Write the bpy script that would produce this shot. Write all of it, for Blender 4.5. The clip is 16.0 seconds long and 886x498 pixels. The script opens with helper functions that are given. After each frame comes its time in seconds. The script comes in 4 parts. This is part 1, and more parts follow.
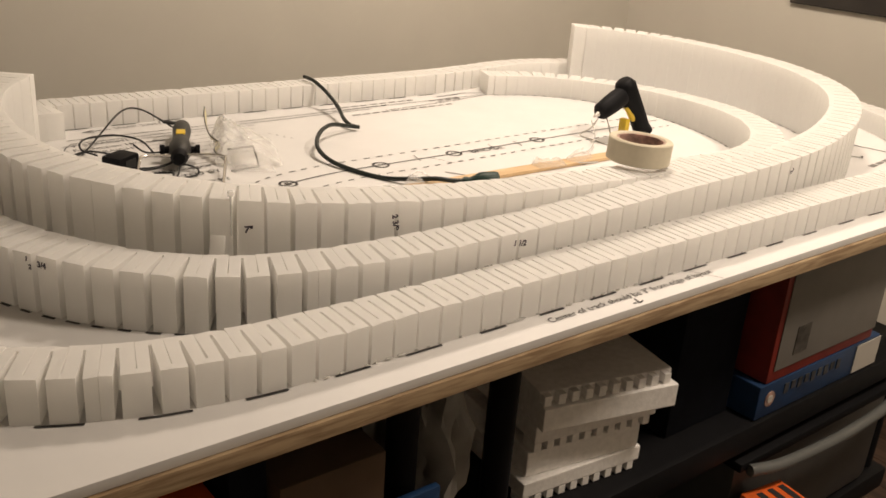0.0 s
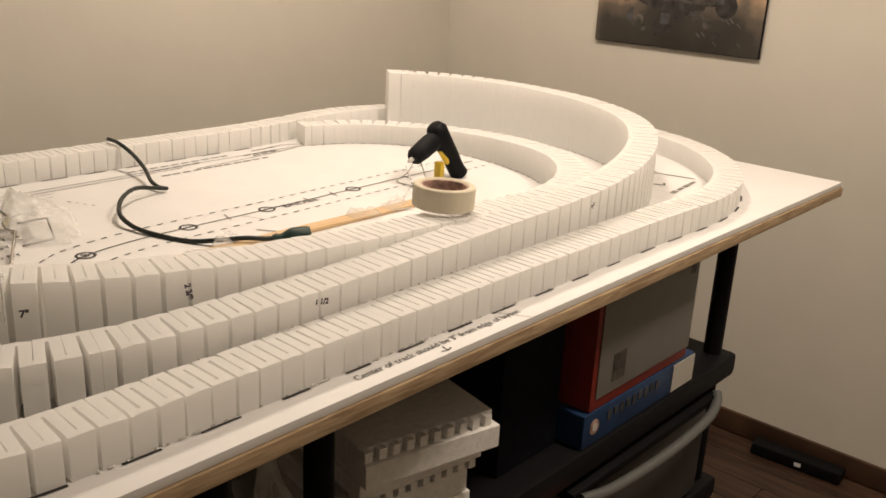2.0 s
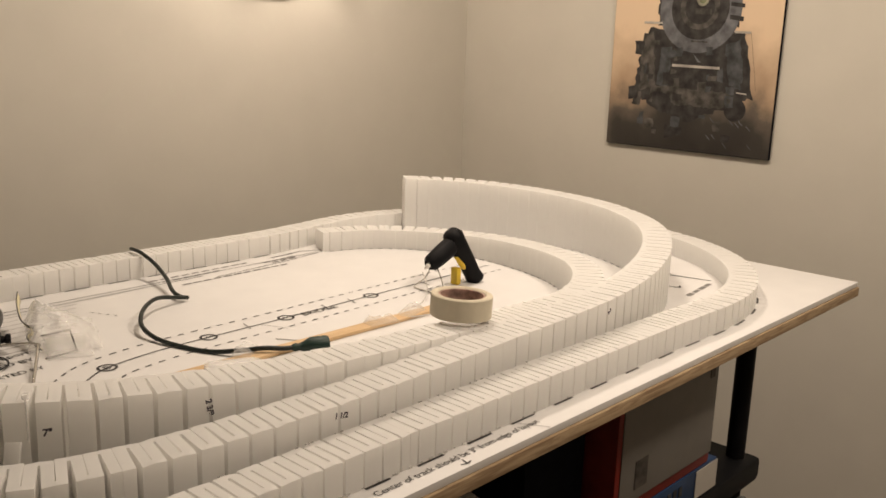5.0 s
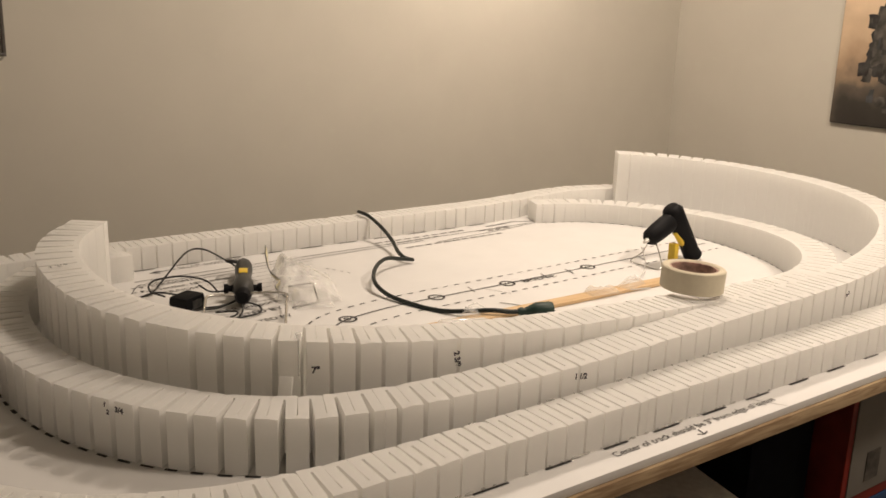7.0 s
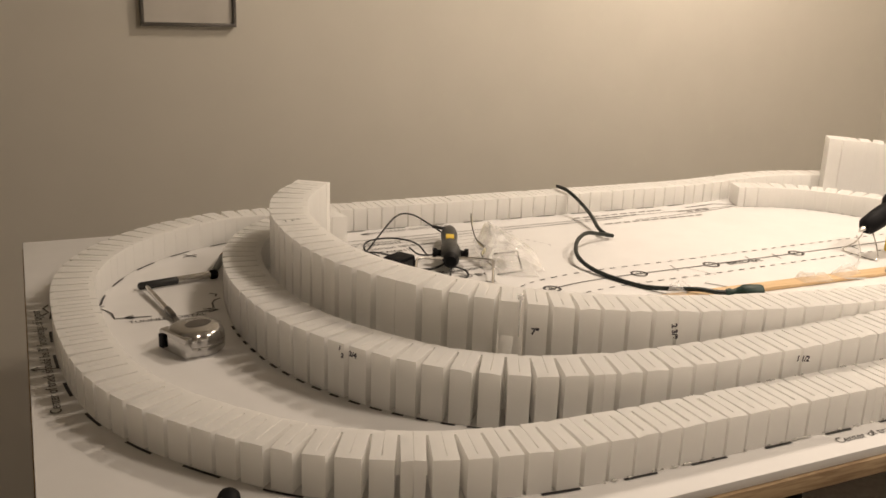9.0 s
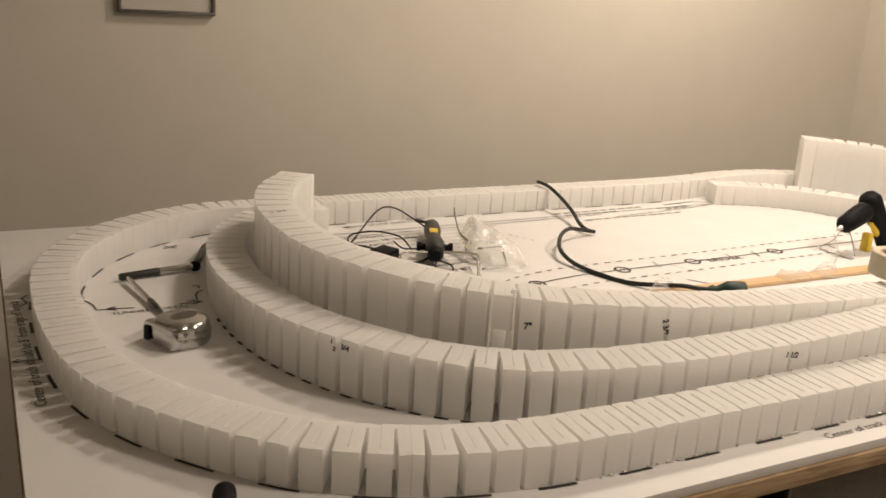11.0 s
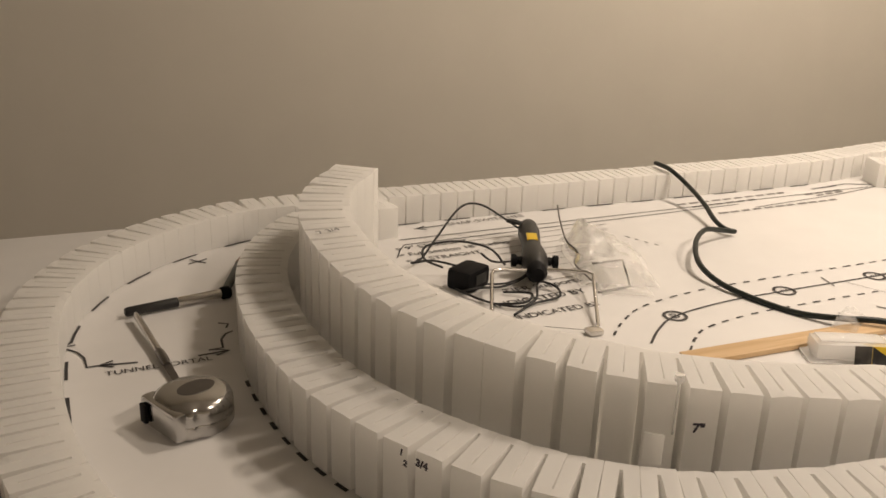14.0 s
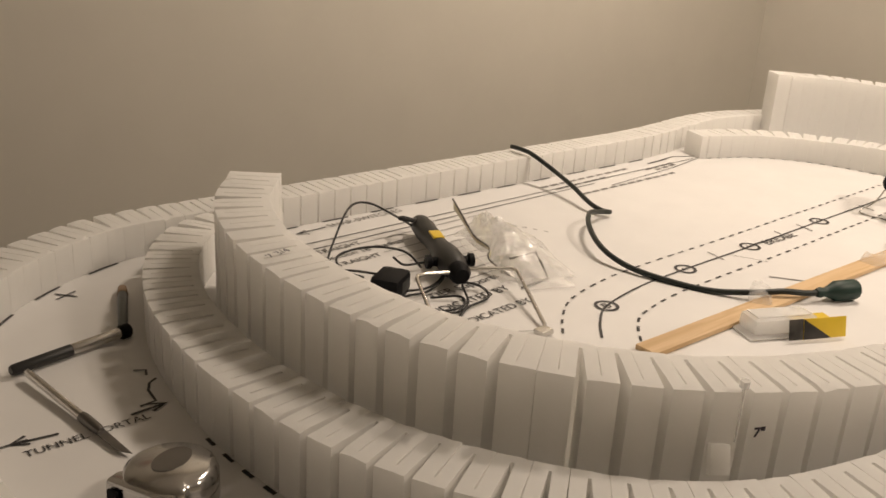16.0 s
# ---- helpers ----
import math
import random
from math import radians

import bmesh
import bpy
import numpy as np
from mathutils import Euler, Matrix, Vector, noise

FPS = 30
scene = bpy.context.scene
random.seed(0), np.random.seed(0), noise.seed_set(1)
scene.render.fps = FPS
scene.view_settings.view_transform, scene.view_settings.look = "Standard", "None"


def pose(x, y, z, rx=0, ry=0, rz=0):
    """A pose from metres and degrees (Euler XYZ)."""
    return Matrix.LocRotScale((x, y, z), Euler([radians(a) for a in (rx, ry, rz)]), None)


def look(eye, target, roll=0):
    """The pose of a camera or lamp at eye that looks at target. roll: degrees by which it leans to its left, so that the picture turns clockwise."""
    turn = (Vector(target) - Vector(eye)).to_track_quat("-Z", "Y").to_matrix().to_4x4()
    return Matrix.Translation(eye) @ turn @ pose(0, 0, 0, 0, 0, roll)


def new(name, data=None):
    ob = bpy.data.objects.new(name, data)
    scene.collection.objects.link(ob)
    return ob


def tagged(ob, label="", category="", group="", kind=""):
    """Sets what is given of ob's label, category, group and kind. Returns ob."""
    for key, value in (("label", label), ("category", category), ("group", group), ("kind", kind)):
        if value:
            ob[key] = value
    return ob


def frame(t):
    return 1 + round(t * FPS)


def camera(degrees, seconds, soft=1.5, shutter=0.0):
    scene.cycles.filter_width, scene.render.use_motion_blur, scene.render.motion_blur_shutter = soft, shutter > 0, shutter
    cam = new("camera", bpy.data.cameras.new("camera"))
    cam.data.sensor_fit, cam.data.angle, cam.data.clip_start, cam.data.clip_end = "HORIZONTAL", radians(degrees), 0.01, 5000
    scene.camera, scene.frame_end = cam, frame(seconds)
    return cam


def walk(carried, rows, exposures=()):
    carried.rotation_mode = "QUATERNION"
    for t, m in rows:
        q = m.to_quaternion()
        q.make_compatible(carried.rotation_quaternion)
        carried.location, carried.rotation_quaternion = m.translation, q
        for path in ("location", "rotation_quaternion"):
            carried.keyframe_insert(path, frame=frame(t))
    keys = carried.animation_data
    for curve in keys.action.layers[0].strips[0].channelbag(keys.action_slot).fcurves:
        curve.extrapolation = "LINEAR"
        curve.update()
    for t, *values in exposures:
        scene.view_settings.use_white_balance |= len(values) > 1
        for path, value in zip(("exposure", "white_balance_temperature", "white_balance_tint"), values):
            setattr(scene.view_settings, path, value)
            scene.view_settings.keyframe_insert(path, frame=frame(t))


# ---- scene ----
cam = camera(52.1, 16.0, soft=1.6, shutter=0.15)
PATH = [
    (0, (0.129, -0.664, 0.489), (1.305, 0.772, -0.256), 4.3),
    (0.5, (0.143, -0.661, 0.496), (1.377, 0.751, -0.2), 4.1),
    (1, (0.16, -0.665, 0.5), (1.48, 0.676, -0.177), 4.0),
    (1.5, (0.178, -0.681, 0.505), (1.549, 0.615, -0.159), 3.5),
    (2, (0.197, -0.697, 0.508), (1.619, 0.553, -0.137), 2.9),
    (2.5, (0.211, -0.706, 0.513), (1.672, 0.51, -0.108), 3.0),
    (3, (0.209, -0.706, 0.514), (1.66, 0.525, -0.099), 3.0),
    (3.2, (0.21, -0.703, 0.512), (1.659, 0.532, -0.101), 2.9),
    (5.3, (0.18, -0.698, 0.536), (1.605, 0.638, 0.11), 2.2),
    (5.5, (0.174, -0.696, 0.534), (1.571, 0.667, 0.097), 2.0),
    (6, (0.149, -0.687, 0.53), (1.463, 0.747, 0.066), 1.9),
    (6.5, (0.121, -0.676, 0.523), (1.34, 0.835, 0.042), 1.7),
    (7, (0.099, -0.667, 0.519), (1.236, 0.9, 0.017), 1.8),
    (7.5, (0.078, -0.658, 0.515), (1.128, 0.962, -0.01), 1.8),
    (8, (0.054, -0.653, 0.506), (0.993, 1.026, -0.044), 2.0),
    (8.5, (0.03, -0.66, 0.507), (0.879, 1.065, -0.045), 1.9),
    (8.7, (0.026, -0.659, 0.505), (0.849, 1.079, -0.047), 2.0),
    (10.8, (-0.021, -0.646, 0.501), (0.816, 1.084, -0.055), 3.1),
    (11, (-0.01, -0.636, 0.497), (0.878, 1.067, -0.061), 3.4),
    (11.5, (0.044, -0.605, 0.489), (1.008, 1.044, -0.101), 3.8),
    (12, (0.115, -0.53, 0.48), (1.032, 1.138, -0.137), 4.7),
    (12.5, (0.19, -0.466, 0.469), (0.981, 1.251, -0.185), 4.7),
    (13, (0.182, -0.371, 0.473), (0.983, 1.336, -0.193), 3.4),
    (13.5, (0.138, -0.275, 0.485), (1.015, 1.4, -0.167), 1.2),
    (14, (0.13, -0.256, 0.475), (0.867, 1.478, -0.195), 1.9),
    (14.5, (0.051, -0.212, 0.481), (0.91, 1.48, -0.154), 2.3),
    (15, (-0.038, -0.144, 0.481), (1.029, 1.398, -0.215), -0.2),
    (15.5, (-0.04, -0.091, 0.472), (1.083, 1.412, -0.221), 2.2),
    (16, (-0.036, -0.043, 0.47), (1.196, 1.371, -0.225), 3.5),
]
EXPOSURES = [(0.0, 0.13), (1.5, 0.07), (3.0, 0.0), (5.5, -0.2), (7.0, -0.08), (8.5, 0.08), (11.0, 0.13), (12.0, -0.02), (14.0, 0.0), (16.0, -0.08)]
walk(cam, [(t, look(eye, target, roll)) for t, eye, target, roll in PATH], EXPOSURES)

# ---------------------------------------------------------------- light
FLOOR, CEIL = -1.016, 1.72
WALL_X, WALL_Y = 2.91, 1.716
SCONCE_X = 2.008
WEST, SOUTH = -1.7, -2.6

world = bpy.data.worlds.new("world")
scene.world = world
world.use_nodes = True
world.node_tree.nodes["Background"].inputs[0].default_value = (0.9, 0.75, 0.55, 1)
world.node_tree.nodes["Background"].inputs[1].default_value = 0.02


def lamp(name, kind, place, target, watts, size, colour):
    data = bpy.data.lights.new(name, kind)
    data.energy, data.color = watts, colour
    if kind == "AREA":
        data.shape, data.size = "DISK", size
    else:
        data.shadow_soft_size = size
    ob = new(name, data)
    ob.matrix_world = look(place, target)
    return ob


WARM = (1.0, 0.83, 0.675)
for x, y, watts in ((1.72, 0.80, 25), (1.75, -0.66, 31)):
    lamp("ceiling_lamp", "AREA", (x, y, 1.69), (x + 0.05, y, 0), watts, 0.32, WARM)
for dx in (-0.17, 0.17):
    lamp("sconce_bulb", "POINT", (SCONCE_X + dx, WALL_Y - 0.16, 0.855), (SCONCE_X, 1.2, 0), 1.9, 0.022, WARM)


# ---------------------------------------------------------------- materials
def material(name, colour, rough=0.6, metal=0.0, vary=0.06, scale=30.0, bump=0.0, bump_scale=200.0, coat=0.0,
             sss=0.0, radius=0.004, alpha=1.0, transmission=0.0, ior=1.45, stain=0.0, stain_scale=2.5, hue=None, spec=0.5):
    m = bpy.data.materials.new(name)
    m.use_nodes = True
    nt = m.node_tree
    b = nt.nodes["Principled BSDF"]
    b.inputs["Roughness"].default_value = rough
    b.inputs["Metallic"].default_value = metal
    b.inputs["Coat Weight"].default_value = coat
    b.inputs["IOR"].default_value = ior
    b.inputs["Alpha"].default_value = alpha
    b.inputs["Transmission Weight"].default_value = transmission
    if sss:
        b.inputs["Subsurface Weight"].default_value = sss
        b.inputs["Subsurface Radius"].default_value = (1.0, 0.95, 0.86)
        b.inputs["Subsurface Scale"].default_value = radius
    b.inputs["Specular IOR Level"].default_value = spec
    tex = nt.nodes.new("ShaderNodeTexCoord")
    fine = nt.nodes.new("ShaderNodeTexNoise")
    fine.inputs["Scale"].default_value, fine.inputs["Detail"].default_value = scale, 6
    nt.links.new(tex.outputs["Object"], fine.inputs["Vector"])
    ramp = nt.nodes.new("ShaderNodeValToRGB")
    low = [max(0, c * (1 - vary * 2)) for c in colour]
    high = [min(1, c * (1 + vary)) for c in (hue or colour)]
    ramp.color_ramp.elements[0].color, ramp.color_ramp.elements[1].color = (*low, 1), (*high, 1)
    ramp.color_ramp.elements[0].position, ramp.color_ramp.elements[1].position = 0.3, 0.7
    nt.links.new(fine.outputs["Fac"], ramp.inputs["Fac"])
    out = ramp.outputs["Color"]
    if stain:
        big = nt.nodes.new("ShaderNodeTexNoise")
        big.inputs["Scale"].default_value, big.inputs["Detail"].default_value = stain_scale, 3
        nt.links.new(tex.outputs["Object"], big.inputs["Vector"])
        r2 = nt.nodes.new("ShaderNodeMapRange")
        r2.inputs["From Min"].default_value, r2.inputs["From Max"].default_value = 0.35, 0.65
        r2.inputs["To Min"].default_value, r2.inputs["To Max"].default_value = 1 - stain, 1
        nt.links.new(big.outputs["Fac"], r2.inputs["Value"])
        mul = nt.nodes.new("ShaderNodeMix")
        mul.data_type, mul.blend_type = "RGBA", "MULTIPLY"
        mul.inputs["Factor"].default_value = 1
        nt.links.new(out, mul.inputs["A"])
        nt.links.new(r2.outputs["Result"], mul.inputs["B"])
        out = mul.outputs["Result"]
    nt.links.new(out, b.inputs["Base Color"])
    if bump:
        grain = nt.nodes.new("ShaderNodeTexNoise")
        grain.inputs["Scale"].default_value, grain.inputs["Detail"].default_value = bump_scale, 4
        nt.links.new(tex.outputs["Object"], grain.inputs["Vector"])
        bn = nt.nodes.new("ShaderNodeBump")
        bn.inputs["Strength"].default_value, bn.inputs["Distance"].default_value = bump, 0.001
        nt.links.new(grain.outputs["Fac"], bn.inputs["Height"])
        nt.links.new(bn.outputs["Normal"], b.inputs["Normal"])
    return m


def beads(m, scale, strength):
    """Relief of pressed foam beads."""
    nt = m.node_tree
    tex = nt.nodes.new("ShaderNodeTexCoord")
    vor = nt.nodes.new("ShaderNodeTexVoronoi")
    vor.inputs["Scale"].default_value = scale
    nt.links.new(tex.outputs["Object"], vor.inputs["Vector"])
    bn = nt.nodes.new("ShaderNodeBump")
    bn.inputs["Strength"].default_value, bn.inputs["Distance"].default_value = strength, 0.0006
    nt.links.new(vor.outputs["Distance"], bn.inputs["Height"])
    nt.links.new(bn.outputs["Normal"], nt.nodes["Principled BSDF"].inputs["Normal"])
    return m


def wood(name, dark, light, scale=(2, 30, 30), rough=0.55):
    m = material(name, light, rough, bump=0.15, bump_scale=120)
    nt = m.node_tree
    tex = nt.nodes.new("ShaderNodeTexCoord")
    mp = nt.nodes.new("ShaderNodeMapping")
    mp.inputs["Scale"].default_value = scale
    n = nt.nodes.new("ShaderNodeTexNoise")
    n.inputs["Scale"].default_value, n.inputs["Detail"].default_value, n.inputs["Distortion"].default_value = 2.2, 7, 0.6
    r = nt.nodes.new("ShaderNodeValToRGB")
    r.color_ramp.elements[0].color, r.color_ramp.elements[1].color = (*dark, 1), (*light, 1)
    r.color_ramp.elements[0].position, r.color_ramp.elements[1].position = 0.36, 0.6
    nt.links.new(tex.outputs["Object"], mp.inputs["Vector"])
    nt.links.new(mp.outputs["Vector"], n.inputs["Vector"])
    nt.links.new(n.outputs["Fac"], r.inputs["Fac"])
    nt.links.new(r.outputs["Color"], nt.nodes["Principled BSDF"].inputs["Base Color"])
    return m


FOAM = beads(material("white_foam", (0.955, 0.95, 0.935), 0.6, vary=0.012, scale=60, spec=0.3), 260, 0.08)


def see_through(m, share, colour):
    """Light passes on through the surface, scattered."""
    nt = m.node_tree
    through_light = nt.nodes.new("ShaderNodeBsdfTranslucent")
    through_light.inputs["Color"].default_value = (*colour, 1)
    mix = nt.nodes.new("ShaderNodeMixShader")
    mix.inputs["Fac"].default_value = share
    nt.links.new(nt.nodes["Principled BSDF"].outputs[0], mix.inputs[1])
    nt.links.new(through_light.outputs[0], mix.inputs[2])
    nt.links.new(mix.outputs[0], nt.nodes["Material Output"].inputs["Surface"])


see_through(FOAM, 0.48, (0.99, 0.98, 0.955))
THIN_FOAM = material("thin_foam", (0.94, 0.935, 0.92), 0.6, vary=0.01, spec=0.3)
see_through(THIN_FOAM, 0.6, (0.99, 0.98, 0.955))
SHEET = material("white_sheet", (0.73, 0.72, 0.705), 0.55, vary=0.015, scale=14, stain=0.03, bump=0.05, bump_scale=60)
FOAM_EDGE = beads(material("foam_edge", (0.90, 0.88, 0.85), 0.7, vary=0.05, scale=90), 240, 0.4)
PINE = wood("pine", (0.29, 0.195, 0.11), (0.47, 0.345, 0.21), (7, 45, 90), 0.8)
STICK = wood("stick_wood", (0.55, 0.37, 0.19), (0.66, 0.47, 0.27), (3, 50, 50))
WALL = material("wall_paint", (0.59, 0.558, 0.487), 0.75, vary=0.012, scale=8, bump=0.12, bump_scale=260, stain=0.03, stain_scale=1.2)
CEILING = material("ceiling_paint", (0.78, 0.76, 0.72), 0.9, vary=0.02, bump=0.2, bump_scale=150)
FLOOR_WOOD = wood("floor_wood", (0.030, 0.016, 0.010), (0.075, 0.040, 0.025), (18, 1.5, 10), 0.45)
BASE_WOOD = wood("baseboard_wood", (0.035, 0.018, 0.01), (0.07, 0.036, 0.02), (20, 2, 2), 0.45)
INK = material("black_ink", (0.03, 0.028, 0.03), 0.5, vary=0.1)
GREY_INK = material("grey_ink", (0.22, 0.21, 0.20), 0.6, vary=0.1)
PEN = material("pen_ink", (0.05, 0.04, 0.06), 0.5, vary=0.1)
BLACK = material("black_plastic", (0.006, 0.006, 0.007), 0.55, spec=0.14, vary=0.1, bump=0.1, bump_scale=400)
BLACK_SOFT = material("black_rubber", (0.02, 0.02, 0.02), 0.6, vary=0.1)
CHARCOAL = material("charcoal_plastic", (0.024, 0.024, 0.023), 0.45, vary=0.1, bump=0.15, bump_scale=500)
YELLOW = material("yellow_plastic", (0.72, 0.50, 0.03), 0.4, vary=0.05)
GREEN = material("green_rubber", (0.009, 0.014, 0.011), 0.45, vary=0.1)
SOCKET_GREEN = material("socket_green", (0.010, 0.034, 0.026), 0.5, vary=0.1)
STEEL = material("steel", (0.62, 0.60, 0.57), 0.25, metal=1.0, vary=0.05, bump=0.05)
DARK_STEEL = material("dark_steel", (0.17, 0.16, 0.15), 0.35, metal=0.9, vary=0.1)
CHROME = material("chrome", (0.52, 0.51, 0.50), 0.16, metal=1.0, vary=0.02)
TAPE_PAPER = material("masking_tape", (0.62, 0.56, 0.43), 0.6, vary=0.04, scale=50, bump=0.1, bump_scale=400)
TAPE_SIDE = material("tape_side", (0.72, 0.65, 0.52), 0.65, vary=0.05, scale=80)
CARD = material("cardboard", (0.34, 0.24, 0.16), 0.8, vary=0.08, scale=30)
CARD_PINK = material("printed_core", (0.42, 0.27, 0.22), 0.7, vary=0.3, scale=70)
PLASTIC = material("clear_plastic", (0.93, 0.93, 0.92), 0.14, vary=0.01, transmission=0.45, alpha=0.40, ior=1.35, bump=0.35, bump_scale=60)
PALE_ZIP = material("pale_zip", (0.74, 0.68, 0.42), 0.35, vary=0.06)
BLISTER = material("blister_plastic", (0.96, 0.96, 0.95), 0.08, vary=0.01, transmission=0.35, alpha=0.55, ior=1.45)
GLUE = material("hot_glue", (0.9, 0.88, 0.84), 0.08, vary=0.02, transmission=0.5, ior=1.4)
RED = material("red_card", (0.22, 0.024, 0.015), 0.5, vary=0.12, scale=20)
BLUE = material("blue_card", (0.012, 0.042, 0.115), 0.4, vary=0.18, scale=16)
GREY_CARD = material("grey_card", (0.20, 0.188, 0.170), 0.6, vary=0.04, scale=18, stain=0.08)
# cardboard with the shade under the board put into its colour
SHADED_CARD = material("shaded_cardboard", (0.11, 0.07, 0.042), 0.8, vary=0.12, scale=14, stain=0.2)
MAT_CARD = material("mat_card", (0.52, 0.49, 0.44), 0.7, vary=0.04, scale=12, stain=0.06)
ORANGE = material("orange_card", (0.75, 0.13, 0.02), 0.5, vary=0.08)
WHITE_LABEL = material("white_label", (0.75, 0.74, 0.72), 0.6, vary=0.03)
GREY_PLASTIC = material("grey_plastic", (0.11, 0.115, 0.11), 0.45, vary=0.05, bump=0.1)
TOTE_BODY = material("smoky_tote", (0.05, 0.05, 0.047), 0.4, vary=0.08)
DIM_BAG = material("cloudy_bag", (0.32, 0.31, 0.29), 0.35, vary=0.25, scale=9, bump=0.9, bump_scale=22)
BLACK_BOX = material("dark_box", (0.008, 0.009, 0.013), 0.9, vary=0.15, spec=0.1)


# ---------------------------------------------------------------- helpers
def mesh_of(bm, name, mat, smooth=False):
    me = bpy.data.meshes.new(name)
    bm.to_mesh(me)
    bm.free()
    me.materials.append(mat)
    if smooth:
        me.shade_smooth()
        me.set_sharp_from_angle(angle=radians(40))
    return me


def part(name, bm, mat, parent=None, label="", smooth=True):
    ob = new(name, mesh_of(bm, name, mat, smooth))
    ob.parent = parent
    if label:
        ob["label"] = label
    return ob


def empty(name, label, category, m=None, group="", kind=""):
    ob = new(name)
    ob.empty_display_size = 0.02
    if m is not None:
        ob.matrix_world = m
    return tagged(ob, label, category, group, kind)


def box(bm, lo, hi, bevel=0.0, m=None):
    d = bmesh.ops.create_cube(bm, size=1)
    vs = d["verts"]
    for v in vs:
        v.co = Vector([lo[k] + (v.co[k] + 0.5) * (hi[k] - lo[k]) for k in range(3)])
    if bevel:
        es = list({e for v in vs for e in v.link_edges})
        r = bmesh.ops.bevel(bm, geom=es, offset=bevel, segments=2, affect="EDGES", profile=0.6)
        vs = list({v for f in r["faces"] for v in f.verts} | {v for v in vs if v.is_valid})
    if m is not None:
        bmesh.ops.transform(bm, matrix=m, verts=vs)
    return bm


def boxed(lo, hi, bevel=0.0, m=None):
    return box(bmesh.new(), lo, hi, bevel, m)


def tube(bm, pts, r, seg=10, close=False, radii=None):
    """A round bar along points."""
    pts = [Vector(p) for p in pts]
    rings = []
    up = Vector((0.013, 0.021, 1)).normalized()
    for i, p in enumerate(pts):
        a, b = pts[max(i - 1, 0)], pts[min(i + 1, len(pts) - 1)]
        d = (b - a).normalized()
        u = d.cross(up)
        if u.length < 0.05:
            u = d.cross(Vector((1, 0, 0)))
        u.normalize()
        w = u.cross(d)
        rr = radii[i] if radii else r
        rings.append([bm.verts.new(p + rr * (math.cos(k * math.tau / seg) * u + math.sin(k * math.tau / seg) * w)) for k in range(seg)])
    for a, b in zip(rings, rings[1:]):
        for k in range(seg):
            bm.faces.new((a[k], a[(k + 1) % seg], b[(k + 1) % seg], b[k]))
    bm.faces.new(rings[0][::-1])
    bm.faces.new(rings[-1])
    return bm


def spline(ctrl, step=0.01):
    """Catmull-Rom curve through the control points, at even steps of arc length."""
    c = [Vector(p) for p in ctrl]
    c = [2 * c[0] - c[1]] + c + [2 * c[-1] - c[-2]]
    pts = []
    for i in range(1, len(c) - 2):
        for k in range(40):
            t = k / 40
            p0, p1, p2, p3 = c[i - 1:i + 3]
            pts.append(0.5 * (2 * p1 + (p2 - p0) * t + (2 * p0 - 5 * p1 + 4 * p2 - p3) * t * t + (3 * p1 - p0 - 3 * p2 + p3) * t ** 3))
    pts.append(c[-2])
    s = [0.0]
    for a, b in zip(pts, pts[1:]):
        s.append(s[-1] + (b - a).length)
    n = max(2, round(s[-1] / step))
    want = [s[-1] * k / n for k in range(n + 1)]
    arr = np.array([list(p) for p in pts])
    return [Vector(v) for v in zip(*[np.interp(want, s, arr[:, k]) for k in range(arr.shape[1])])]


def arc(cx, cy, r, a0, a1, n=7):
    return [(cx + r * math.cos(radians(a0 + (a1 - a0) * k / (n - 1))), cy + r * math.sin(radians(a0 + (a1 - a0) * k / (n - 1)))) for k in range(n)]


def ribbon(bm, pts, width, z=0.0008):
    """A flat printed stroke on the board."""
    pts = [Vector((p[0], p[1], z)) for p in pts]
    rows = []
    for i, p in enumerate(pts):
        d = (pts[min(i + 1, len(pts) - 1)] - pts[max(i - 1, 0)]).normalized()
        n = Vector((-d.y, d.x, 0)) * width / 2
        rows.append((bm.verts.new(p + n), bm.verts.new(p - n)))
    for a, b in zip(rows, rows[1:]):
        bm.faces.new((a[0], a[1], b[1], b[0]))
    return bm


def dashes(bm, pts, on, off, width, z=0.0008, start=0.0):
    pts = [Vector((p[0], p[1])) for p in pts]
    s = [0.0]
    for a, b in zip(pts, pts[1:]):
        s.append(s[-1] + (b - a).length)
    at = lambda v: (float(np.interp(v, s, [p.x for p in pts])), float(np.interp(v, s, [p.y for p in pts])))
    v = start
    while v + on < s[-1]:
        j = random.uniform(0.85, 1.1)
        ribbon(bm, [at(v), at(v + on * j / 2), at(v + on * j)], width * random.uniform(0.85, 1.1), z)
        v += on + off
    return bm


def lettering(text, m, size, mat, parent, name="lettering", depth=0.0, label="", bold=0.0):
    """Printed words as a thin flat mesh."""
    cu = bpy.data.curves.new("text", "FONT")
    cu.body, cu.size, cu.extrude = text, size, depth
    cu.offset = bold
    tmp = new("text", cu)
    bpy.context.view_layer.update()
    me = bpy.data.meshes.new_from_object(tmp.evaluated_get(bpy.context.evaluated_depsgraph_get()))
    bpy.data.objects.remove(tmp)
    me.transform(m)
    me.materials.clear()
    me.materials.append(mat)
    ob = new(name, me)
    ob.parent = parent
    if label:
        ob["label"] = label
    return ob


# ---------------------------------------------------------------- room
def slab(name, lo, hi, mat, kind="structure", label="", category=""):
    return tagged(part(name, boxed(lo, hi), mat, smooth=False), label, category, kind=kind)


